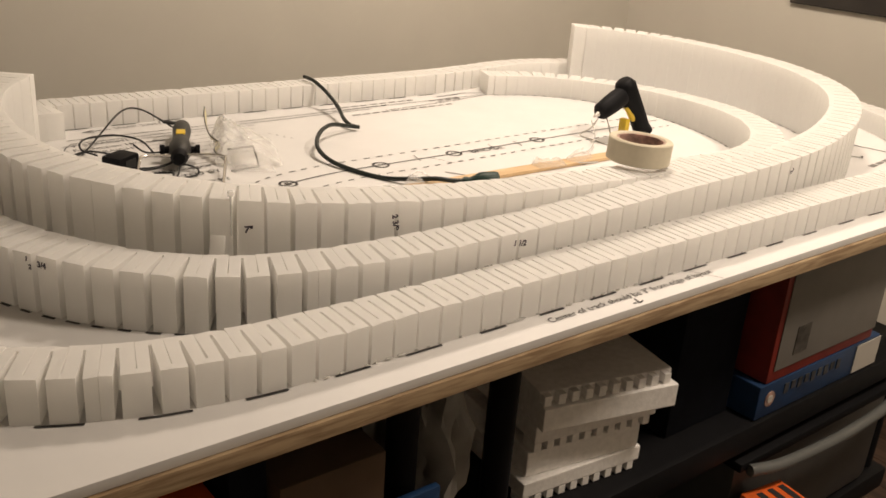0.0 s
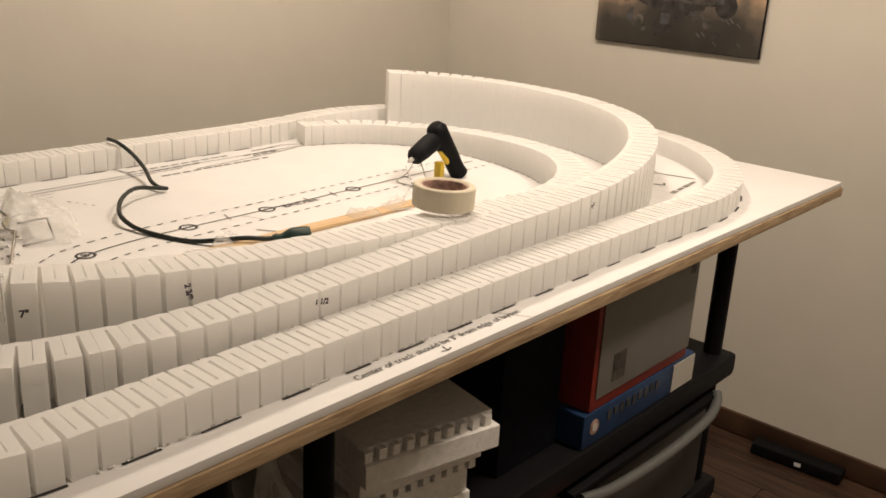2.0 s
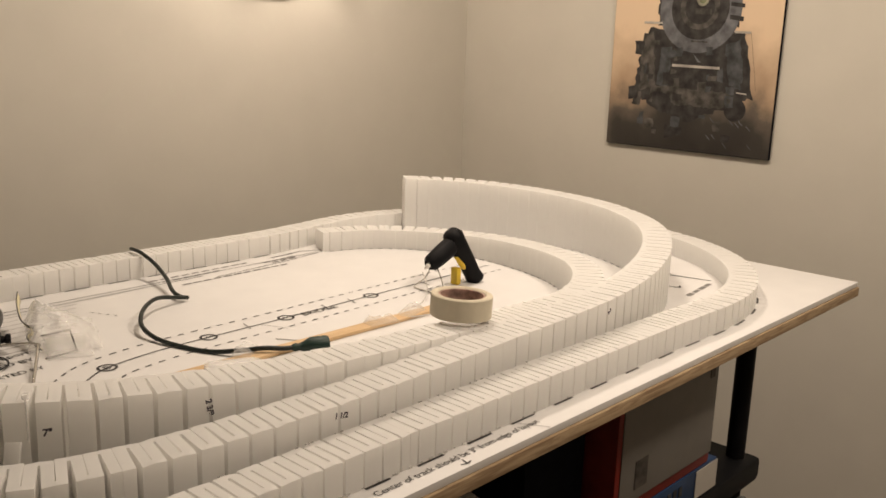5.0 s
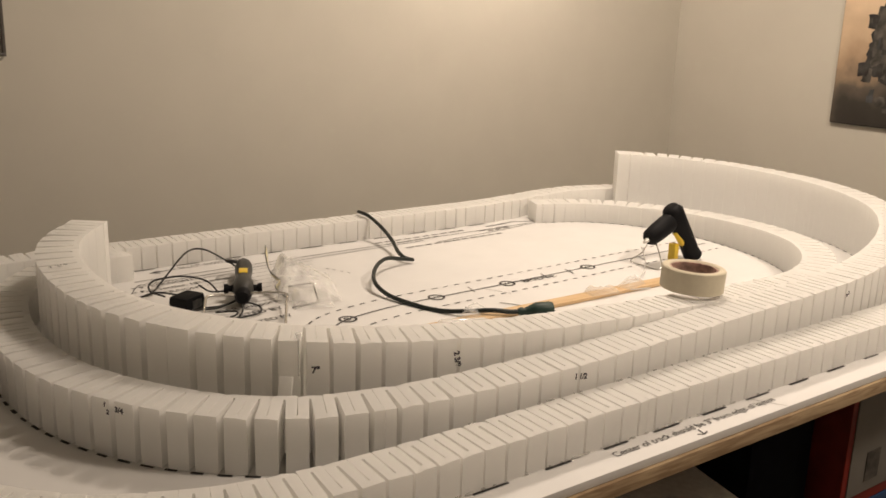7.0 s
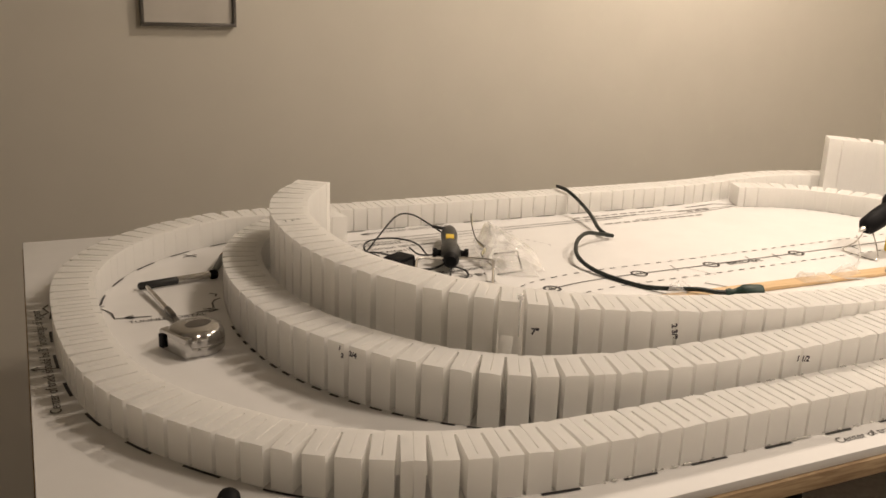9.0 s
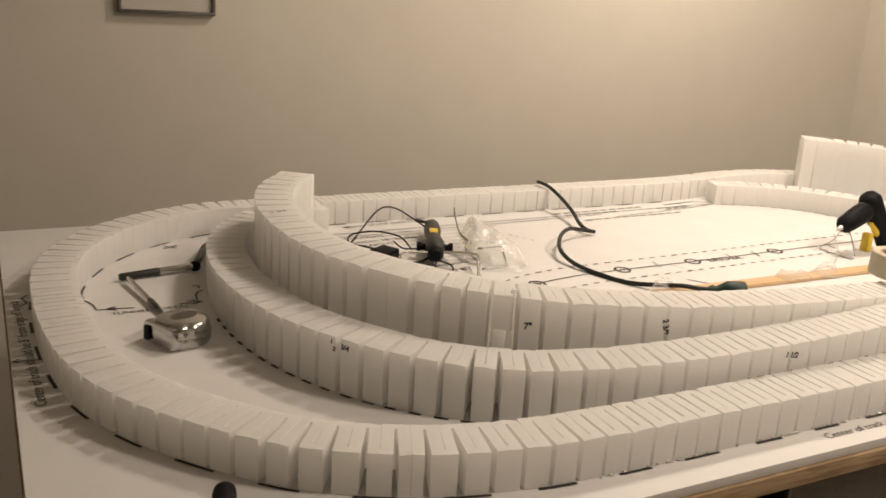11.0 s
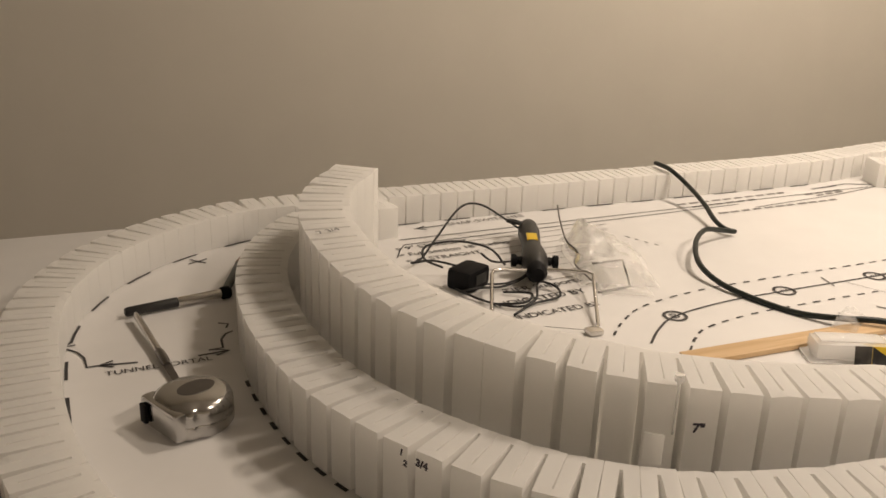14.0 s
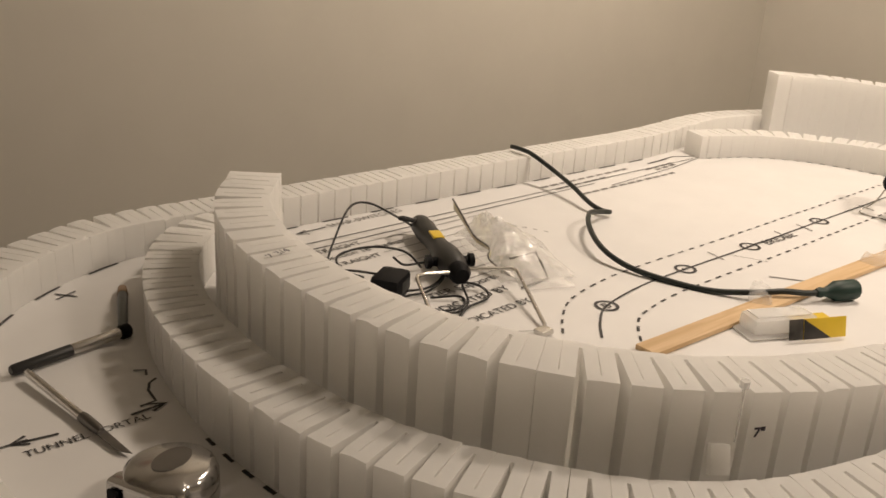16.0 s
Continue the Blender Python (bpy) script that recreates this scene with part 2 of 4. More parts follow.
floor = slab("floor", (WEST - 0.1, SOUTH - 0.1, FLOOR - 0.1), (WALL_X + 0.1, WALL_Y + 0.1, FLOOR - 0.012), BASE_WOOD, label="dark brown wood floor in dim light", category="floor")
slab("wall_north", (WEST, WALL_Y, FLOOR), (WALL_X, WALL_Y + 0.1, CEIL), WALL, label="plain beige painted wall behind the layout", category="wall")
slab("wall_east", (WALL_X, SOUTH, FLOOR), (WALL_X + 0.1, WALL_Y + 0.1, CEIL), WALL, label="beige painted wall with a canvas print", category="wall")
slab("wall_south", (WEST, SOUTH - 0.1, FLOOR), (WALL_X, SOUTH, CEIL), WALL, label="plain beige painted wall", category="wall")
slab("wall_west", (WEST - 0.1, SOUTH, FLOOR), (WEST, WALL_Y + 0.1, CEIL), WALL, label="plain beige painted wall", category="wall")
slab("ceiling", (WEST - 0.1, SOUTH - 0.1, CEIL), (WALL_X + 0.1, WALL_Y + 0.1, CEIL + 0.1), CEILING, label="plain white ceiling", category="ceiling")
for nm, lo, hi in (("baseboard_east", (WALL_X - 0.014, SOUTH, FLOOR), (WALL_X, WALL_Y - 0.014, FLOOR + 0.074)),
                   ("baseboard_north", (WEST, WALL_Y - 0.014, FLOOR), (WALL_X, WALL_Y, FLOOR + 0.074))):
    tagged(part(nm, boxed(lo, hi, 0.003), BASE_WOOD), "dark brown wooden baseboard", "baseboard", kind="structure")

# ---------------------------------------------------------------- layout board
LX, LY = 2.438, 1.219
board = empty("layout_board", "white foam layout board on a pine-edged plywood panel", "layout board")
part("foam_sheet", boxed((0, 0, -0.012), (LX, LY, 0), 0.0012), SHEET, board, "white printed foam sheet")
part("plywood_panel", boxed((0.004, 0.016, -0.031), (LX - 0.004, LY, -0.0125)), CARD, board, smooth=False)
part("edge_strip", boxed((-0.002, -0.004, -0.034), (LX + 0.002, 0.0155, -0.0128), 0.0006), PINE, board, "pine edge strip")
part("edge_strip", boxed((LX - 0.0035, 0.016, -0.034), (LX + 0.002, LY, -0.0128), 0.0006), PINE, board, "pine edge strip")
part("edge_strip", boxed((-0.002, 0.016, -0.034), (0.0035, LY, -0.0128), 0.0006), PINE, board, "pine edge strip")

# ---------------------------------------------------------------- foam risers
W = 0.0635
STEP = 0.0159
END = 0.0095


def riser(path, height, flip, label, length=0.61):
    """Slotted foam strip along a path, cut into joined sections; height is a function of the way along it."""
    pts = spline(path, 0.004)
    n = len(pts) - 1
    total = sum((b - a).length for a, b in zip(pts, pts[1:]))
    sv = np.linspace(0, total, n + 1)
    px, py = np.array([p.x for p in pts]), np.array([p.y for p in pts])
    ang = np.unwrap(np.arctan2(np.gradient(py), np.gradient(px)))
    kap = np.convolve(np.gradient(ang, sv), np.ones(15) / 15, "same")
    made = []

    def at(s, o):
        x, y, a = np.interp(s, sv, px), np.interp(s, sv, py), np.interp(s, sv, ang)
        return x - math.sin(a) * o, y + math.cos(a) * o

    count = max(1, round(total / length))
    per = max(1, round(total / count / STEP))
    pitch = total / count / per
    for c in range(count):
        bm = bmesh.new()
        s0 = total * c / count
        # column borders: each slot stands in the middle between two teeth
        slots = []
        for k in range(1, per):
            slots.append((s0 + k * pitch + random.uniform(-0.0009, 0.0009), 1 if (k + c * per + flip) % 2 else -1))
        wide = {round(s, 6): random.uniform(0.8, 1.2) * (0.35 if s > total - 0.04 or s < 0.02 else 1) for s, _ in slots}
        levels = (-W / 2, -W / 2 + END, W / 2 - END, W / 2)

        def half(s, o, side=1):
            k = float(np.interp(s, sv, kap))
            # bending opens the mouths on the outside of the curve and closes those on the inside
            reach = min(1.0, max(0.0, (o * side + W / 2 - END) / (W - END)))
            inside = min(1.0, max(0.0, side * k / 2.2))
            g = 0.0035 * wide[round(s, 6)] * (1 - 0.6 * inside) - side * k * W * pitch * 1.6 * reach
            return max(0.0003, g / 2)

        rows = []
        edges = [(s0 + 0.0004, 0, 0)]
        for s, side in slots:
            edges += [(s, -1, side), (s, 1, side)]
        edges.append((s0 + total / count - 0.0004, 0, 0))
        for s, way, side in edges:
            row = []
            for o in levels:
                w = half(s, o, side) if way else 0
                if way and ((side > 0 and o < -W / 2 + 0.001) or (side < 0 and o > W / 2 - 0.001)):
                    w = 0.0004
                ss = s + way * w
                x, y = at(ss, o)
                h = height(ss, total)
                jit = random.uniform(-0.0003, 0.0003)
                # chipped corners where the hot wire entered
                if way and side * o > W / 2 - 0.001:
                    jit -= random.uniform(0.0, 1.0) ** 4 * 0.0022
                row.append((bm.verts.new((x, y, 0.0006)), bm.verts.new((x, y, h + jit))))
            rows.append(row)
        solid = []
        for i in range(len(rows) - 1):
            s, way, side = edges[i]
            if way == -1:
                solid.append((False, False, True) if side < 0 else (True, False, False))
            else:
                solid.append((True, True, True))
        for i, cell in enumerate(solid):
            a, b = rows[i], rows[i + 1]
            for j in range(3):
                if not cell[j]:
                    continue
                bm.faces.new((a[j][1], b[j][1], b[j + 1][1], a[j + 1][1]))
                bm.faces.new((a[j][0], a[j + 1][0], b[j + 1][0], b[j][0]))
                if j == 0 or not cell[j - 1]:
                    bm.faces.new((a[j][0], b[j][0], b[j][1], a[j][1]))
                if j == 2 or not cell[j + 1]:
                    bm.faces.new((a[j + 1][0], a[j + 1][1], b[j + 1][1], b[j + 1][0]))
                if i == 0 or not solid[i - 1][j]:
                    bm.faces.new((a[j][0], a[j][1], a[j + 1][1], a[j + 1][0]))
                if i == len(solid) - 1 or not solid[i + 1][j]:
                    bm.faces.new((b[j][0], b[j + 1][0], b[j + 1][1], b[j][1]))
        bmesh.ops.recalc_face_normals(bm, faces=bm.faces)
        ob = part("foam_riser", bm, FOAM, smooth=False)
        tagged(ob, label, "foam riser", "foam track risers on the board")
        made.append(ob)
    return made, total


OUTER = ([(1.55, 0.080), (1.2, 0.080), (0.9, 0.080), (0.72, 0.080)] + [(0.58, 0.081), (0.478, 0.088), (0.375, 0.111), (0.262, 0.170), (0.166, 0.275), (0.113, 0.363), (0.084, 0.453), (0.070, 0.56), (0.066, 0.65)]
         + arc(0.477, 0.735, 0.410, 177, 100, 7) + [(0.62, 1.140), (0.87, 1.143), (1.2, 1.143), (1.55, 1.148)]
         + arc(1.84, 0.632, 0.556, 92, -86, 12) + [(1.66, 0.080), (1.551, 0.080)])
CLIMB = ([(0.60, 1.078), (0.53, 1.068), (0.46, 1.035), (0.395, 0.955), (0.345, 0.84), (0.322, 0.72), (0.318, 0.60), (0.336, 0.48),
          (0.382, 0.37), (0.445, 0.287), (0.53, 0.222), (0.65, 0.177), (0.80, 0.155), (0.98, 0.146), (1.2, 0.1445), (1.45, 0.1445), (1.60, 0.157)]
         + [(1.76, 0.195), (1.925, 0.264), (2.065, 0.362), (2.155, 0.485), (2.20, 0.63), (2.198, 0.785), (2.155, 0.93), (2.08, 1.04), (1.985, 1.112)])
DROP = [(0.502, 0.940), (0.440, 0.860), (0.408, 0.77), (0.399, 0.68), (0.405, 0.58), (0.428, 0.485), (0.472, 0.405), (0.535, 0.342),
        (0.62, 0.291), (0.74, 0.248), (0.88, 0.222), (1.02, 0.211), (1.2, 0.2085), (1.42, 0.209), (1.56, 0.226), (1.70, 0.288), (1.823, 0.395),
        (1.896, 0.53), (1.926, 0.69), (1.914, 0.825), (1.866, 0.943), (1.775, 1.034), (1.655, 1.084)]
risers_outer, _ = riser(OUTER, lambda s, total: 0.0485, 0, "white foam riser section of even height, slotted crosswise")


def climb_height(s, total):
    """A short ramp, a level stretch round the west curve, then an even climb."""
    return max(float(np.interp(s, (0, 0.64, 0.88, 1.0, 1.10, 1.2), (0.0505, 0.0705, 0.0740, 0.0715, 0.0710, 0.05))), 0.157 - 0.0355 * (total - s))


def drop_height(s, total):
    return max(0.0495, 0.152 - 0.0395 * s + 0.006 * math.exp(-((s - 0.58) / 0.16) ** 2))


risers_climb, lc = riser(CLIMB, climb_height, 1, "white foam incline riser section climbing to a tall end")
risers_drop, ld = riser(DROP, drop_height, 0, "white foam incline riser section falling from a tall end")


# ---------------------------------------------------------------- print on the board
def offset_path(ctrl, o, lo, hi):
    pts = spline(ctrl, 0.01)
    n = len(pts)
    out = []
    for i in range(int(lo * (n - 1)), int(hi * (n - 1)) + 1):
        d = (pts[min(i + 1, n - 1)] - pts[max(i - 1, 0)]).normalized()
        out.append((pts[i].x - d.y * o, pts[i].y + d.x * o))
    return out


def marks(name, bm, mat=INK, label=""):
    return part(name, bm, mat, board, label, smooth=False)


def dash_parts(name, pts, on, off, width, mat=INK):
    """Printed dashes, each a part of the board."""
    pts = [Vector((p[0], p[1])) for p in pts]
    s = [0.0]
    for a, b in zip(pts, pts[1:]):
        s.append(s[-1] + (b - a).length)
    v = random.uniform(0, off)
    while v + on < s[-1]:
        j = on * random.uniform(0.85, 1.1)
        way = [(float(np.interp(q, s, [p.x for p in pts])), float(np.interp(q, s, [p.y for p in pts]))) for q in (v, v + j / 2, v + j)]
        marks(name, ribbon(bmesh.new(), way, width * random.uniform(0.85, 1.1)), mat)
        v += on + off


dash_parts("outline_dash", offset_path(OUTER, W / 2 + 0.003, 0, 1), 0.048, 0.05, 0.0042)
dash_parts("outline_dash", offset_path(OUTER, -W / 2 - 0.003, 0.25, 0.62), 0.05, 0.045, 0.004)
dash_parts("outline_dash", offset_path(CLIMB, -W / 2 - 0.003, 0.165, 0.37), 0.017, 0.015, 0.0045)
dash_parts("outline_dash", offset_path(DROP, W / 2 + 0.002, 0.60, 1.0), 0.012, 0.014, 0.0035)
dash_parts("outline_dash", offset_path(CLIMB, W / 2 + 0.003, 0.72, 0.95), 0.012, 0.02, 0.0035)

BRIDGE = [(0.765, 0.575), (0.800, 0.608), (0.846, 0.636), (0.94, 0.655), (1.051, 0.661), (1.227, 0.665), (1.459, 0.674), (1.7, 0.682), (1.865, 0.688)]
marks("bridge_line", ribbon(bmesh.new(), spline(BRIDGE, 0.01), 0.0034))
for o in (-0.047, 0.047):
    dash_parts("bridge_dash", offset_path(BRIDGE, o, 0, 1), 0.014, 0.014, 0.0034)
for cx, cy in ((0.845, 0.636), (1.051, 0.661), (1.227, 0.665), (1.459, 0.674)):
    bm = bmesh.new()
    ribbon(bm, [(cx + 0.0145 * math.cos(a * math.tau / 28), cy + 0.0145 * math.sin(a * math.tau / 28)) for a in range(29)], 0.0046, 0.001)
    marks("bridge_ring", bm)
    if cx < 0.9:
        lettering("B", pose(cx - 0.0062, cy - 0.0072, 0.0011, 0, 0, 4), 0.021, INK, board)
    else:
        bm = bmesh.new()
        ribbon(bm, [(cx - 0.006, cy - 0.003), (cx - 0.002, cy + 0.005), (cx + 0.001, cy - 0.003), (cx + 0.006, cy + 0.004)], 0.0024, 0.0012)
        marks("ring_stroke", bm)
for cx in (1.14, 1.33, 1.40, 1.62):
    marks("tick", ribbon(bmesh.new(), [(cx - 0.004, 0.652), (cx + 0.004, 0.687)], 0.0024, 0.001), GREY_INK if cx == 1.14 else INK)
lettering("BRIDGE", pose(1.262, 0.652, 0.0011), 0.026, INK, board)
bm = bmesh.new()
ribbon(bm, [(1.245, 0.668), (1.26, 0.667)], 0.003, 0.001)
marks("bridge_line", bm)

# ruled lines and notes along the back
for k, (y, x0, x1) in enumerate(((1.040, 0.60, 1.63), (1.016, 0.60, 1.28))):
    marks("ruled_line", ribbon(bmesh.new(), [(x0, y - 0.008), (x1, y + 0.022)], 0.0024))
marks("ruled_line", ribbon(bmesh.new(), [(1.30, 1.012), (1.52, 1.035), (1.66, 1.062)], 0.0024))
marks("ruled_line", ribbon(bmesh.new(), [(0.60, 1.007), (0.585, 0.985), (0.57, 0.955)], 0.002))
for k in range(9):
    y = 0.995 - 0.024 * k
    marks("ruled_line", ribbon(bmesh.new(), [(0.70 + 0.006 * k, y), (0.97 - 0.012 * k, y + 0.012)], 0.0016), GREY_INK)
marks("switch_arrow", ribbon(ribbon(bmesh.new(), [(0.645, 1.078), (0.70, 1.083)], 0.003), [(0.665, 1.086), (0.645, 1.078), (0.663, 1.069)], 0.003))
lettering("SNAP-SWITCHES", pose(0.705, 1.078, 0.001, 0, 0, 3), 0.02, GREY_INK, board)
lettering('= 9" STRAIGHT', pose(0.580, 0.985, 0.001, 0, 0, 3), 0.019, INK, board)
lettering('= Full Section 18" Radius', pose(0.575, 0.957, 0.001, 0, 0, 3), 0.019, INK, board)
lettering('= 6" STRAIGHT', pose(0.578, 0.930, 0.001, 0, 0, 3), 0.019, INK, board)
lettering("TIER Supports", pose(0.665, 0.775, 0.001, 0, 0, 4), 0.022, INK, board)
lettering("INDICATED BY", pose(0.63, 0.735, 0.001, 0, 0, 4), 0.022, INK, board)
lettering("TIER", pose(0.595, 0.700, 0.001, 0, 0, 4), 0.02, INK, board)
lettering("INDICATED BY", pose(0.640, 0.690, 0.001, 0, 0, 4), 0.02, INK, board)
for x0, x1, y in ((1.16, 1.43, 1.068), (1.18, 1.36, 1.047), (1.20, 1.52, 1.000), (1.45, 1.56, 1.052), (1.47, 1.55, 1.041)):
    dash_parts("printed_word", [(x0, y), (x1, y + 0.010)], 0.021, 0.006, 0.0075, GREY_INK)
marks("join_arrow", ribbon(ribbon(bmesh.new(), [(1.55, 1.088), (1.60, 1.094), (1.66, 1.070)], 0.004), [(1.50, 1.082), (1.57, 1.088)], 0.005))
dash_parts("curve_dash", [(0.965, 0.94), (1.0, 0.87)], 0.008, 0.010, 0.002)
marks("pencil_line", ribbon(bmesh.new(), [(1.135, 0.575), (1.165, 0.535)], 0.004), GREY_INK)
marks("pencil_line", ribbon(bmesh.new(), [(1.165, 0.66), (1.19, 0.61)], 0.0012), GREY_INK)

def mark_line(pts, width, *height):
    bm = bmesh.new()
    ribbon(bm, pts, width, *height)
    marks("portal_mark", bm)


# tunnel portal
lettering("TUNNEL PORTAL", pose(0.140, 0.699, 0.001, 0, 0, 1), 0.0148, INK, board)
mark_line([(0.176, 0.722), (0.136, 0.727)], 0.0035)
mark_line([(0.150, 0.735), (0.134, 0.727), (0.150, 0.719)], 0.0035)
mark_line([(0.242, 0.717), (0.276, 0.720)], 0.0035)
mark_line([(0.262, 0.728), (0.278, 0.720), (0.262, 0.712)], 0.0035)
mark_line([(0.150, 0.727), (0.122, 0.727), (0.120, 0.752), (0.113, 0.770), (0.102, 0.782)], 0.003, 0.001)
mark_line([(0.255, 0.727), (0.272, 0.729), (0.274, 0.752), (0.281, 0.766), (0.291, 0.772)], 0.003, 0.001)
mark_line([(0.107, 0.798), (0.100, 0.788), (0.112, 0.790)], 0.003, 0.0012)
mark_line([(0.278, 0.800), (0.289, 0.794), (0.285, 0.783)], 0.003, 0.0012)
mark_line([(0.272, 1.022), (0.300, 1.036)], 0.003, 0.001)
mark_line([(0.276, 1.040), (0.296, 1.018)], 0.003, 0.0012)
mark_line([(2.16, 0.245), (2.13, 0.36)], 0.005)
mark_line([(2.150, 0.345), (2.13, 0.362), (2.112, 0.342)], 0.004, 0.001)
mark_line([(2.035, 0.285), (2.045, 0.262), (2.06, 0.272)], 0.005, 0.001)
dash_parts("printed_word", [(1.99, 0.215), (2.15, 0.235)], 0.03, 0.006, 0.012, GREY_INK)

# edge notes
lettering('Center of track should be 3" from edge of layout', pose(0.871, 0.022, 0.001), 0.0162, INK, board)
bm = bmesh.new()
ribbon(bm, [(1.020, 0.019), (1.017, 0.006), (1.008, 0.010)], 0.0022)
ribbon(bm, [(1.017, 0.006), (1.026, 0.009)], 0.0022, 0.001)
marks("note_arrow", bm)
lettering('Center of track should be 3" from edge of layout', pose(0.0335, 0.421, 0.001, 0, 0, 92.2), 0.0192, INK, board)
bm = bmesh.new()
ribbon(bm, [(0.040, 0.560), (0.020, 0.563), (0.003, 0.566)], 0.0022)
ribbon(bm, [(0.011, 0.573), (0.002, 0.566), (0.009, 0.559)], 0.0022, 0.001)
marks("note_arrow", bm)
marks("note_arrow", ribbon(bmesh.new(), [(0.020, 0.776), (0.031, 0.790), (0.024, 0.812), (0.032, 0.826)], 0.003))
marks("join_line", ribbon(bmesh.new(), [(1.19, 0.0015), (1.165, 0.043)], 0.0012), GREY_INK)


# ---------------------------------------------------------------- pen marks on the riser faces
def pen(text, x, y, z, yaw, size, parent, turn=0.0):
    lettering(text, pose(x, y, z, 90, 0, yaw) @ pose(0, 0, 0, 0, 0, turn), size, PEN, parent, "pen_mark", bold=0.0005)


def pen_on(path, text, x, y, z, size, parent, turn=0.0, side=-1):
    """Pen mark on the face of a riser, at the place nearest to x, y."""
    pts = spline(path, 0.004)
    k = min(range(1, len(pts) - 1), key=lambda i: (pts[i].x - x) ** 2 + (pts[i].y - y) ** 2)
    d = (pts[k + 1] - pts[k - 1]).normalized()
    o = side * (W / 2 + 0.0006)
    pen(text, pts[k].x - d.y * o, pts[k].y + d.x * o, z, math.degrees(math.atan2(d.y, d.x)), size, parent, turn)


pen_on(DROP, '7"', 0.600, 0.301, 0.084, 0.012, risers_drop[1])
pen_on(DROP, "2 3/8", 0.764, 0.243, 0.098, 0.0105, risers_drop[1], -82)
pen_on(CLIMB, "1 1/2", 0.884, 0.150, 0.066, 0.0105, risers_climb[2], -8)
pen_on(CLIMB, "2", 1.500, 0.146, 0.085, 0.014, risers_climb[3], -60)
pen_on(CLIMB, "1", 0.384, 0.367, 0.0645, 0.008, risers_climb[1], -10)
pen_on(CLIMB, "2", 0.386, 0.365, 0.0555, 0.008, risers_climb[1], -10)
pen_on(CLIMB, "3/4", 0.393, 0.355, 0.0605, 0.0095, risers_climb[1], -4)
pen_on(DROP, "2", 0.404, 0.72, 0.105, 0.012, risers_drop[0], -60, 1)
lettering("7 3/4", pose(0.379, 0.688, 0.1445, 0, 0, 15), 0.014, PEN, risers_drop[0], "pen_mark")


# ---------------------------------------------------------------- hot glue
def blob(bm, x, y, z, r, sx=1.0, sy=1.0, sz=0.6):
    d = bmesh.ops.create_icosphere(bm, subdivisions=2, radius=r)
    for v in d["verts"]:
        k = 1 + 0.25 * noise.noise(v.co * 150 + Vector((x, y, z)) * 50)
        v.co = Vector((v.co.x * sx * k + x, v.co.y * sy * k + y, v.co.z * sz * k + z))


def glue(x, y, z, r, sx, sz):
    bm = bmesh.new()
    blob(bm, x, y, z, r, sx, 1, sz)
    part("glue_bead", bm, GLUE, board, "shiny dried hot glue")


for k in range(46):
    glue(random.uniform(0.55, 1.30), 0.0475, 0.002, random.uniform(0.0008, 0.0021), random.uniform(1, 3.0), 0.7)
for k in range(22):
    glue(random.uniform(0.7, 1.3), 0.1115, 0.0492, random.uniform(0.0008, 0.0018), random.uniform(1, 2.5), 0.6)

chip = part("foam_chip", boxed((-0.0085, -0.004, 0), (0.0085, 0.004, 0.025), 0.001), THIN_FOAM)
chip.matrix_world = pose(0.5510, 0.2770, 0.0580, -24, 2, -36)
tagged(chip, "small white foam chip stuck on the riser", "foam chip")
pin = empty("clear_pin", "clear plastic pin stuck upright into the riser", "pin", pose(0.5725, 0.2805, 0.08))
part("shaft", tube(bmesh.new(), [(0, 0, 0), (0, 0, 0.052)], 0.0014, 8), BLISTER, pin)
part("head", tube(bmesh.new(), [(0, 0, 0.050), (0, 0, 0.056)], 0.004, 12), BLISTER, pin)

# ---------------------------------------------------------------- wall pieces
canvas = empty("canvas_print", "unframed canvas print of a dark steam engine in smoke", "canvas print")
CY0, CY1, CZ0, CZ1 = 0.319, 0.839, 0.246, 0.96
CX = WALL_X - 0.013
part("canvas", boxed((CX, CY0, CZ0), (WALL_X - 0.001, CY1, CZ1), 0.003), BLACK_BOX, canvas)


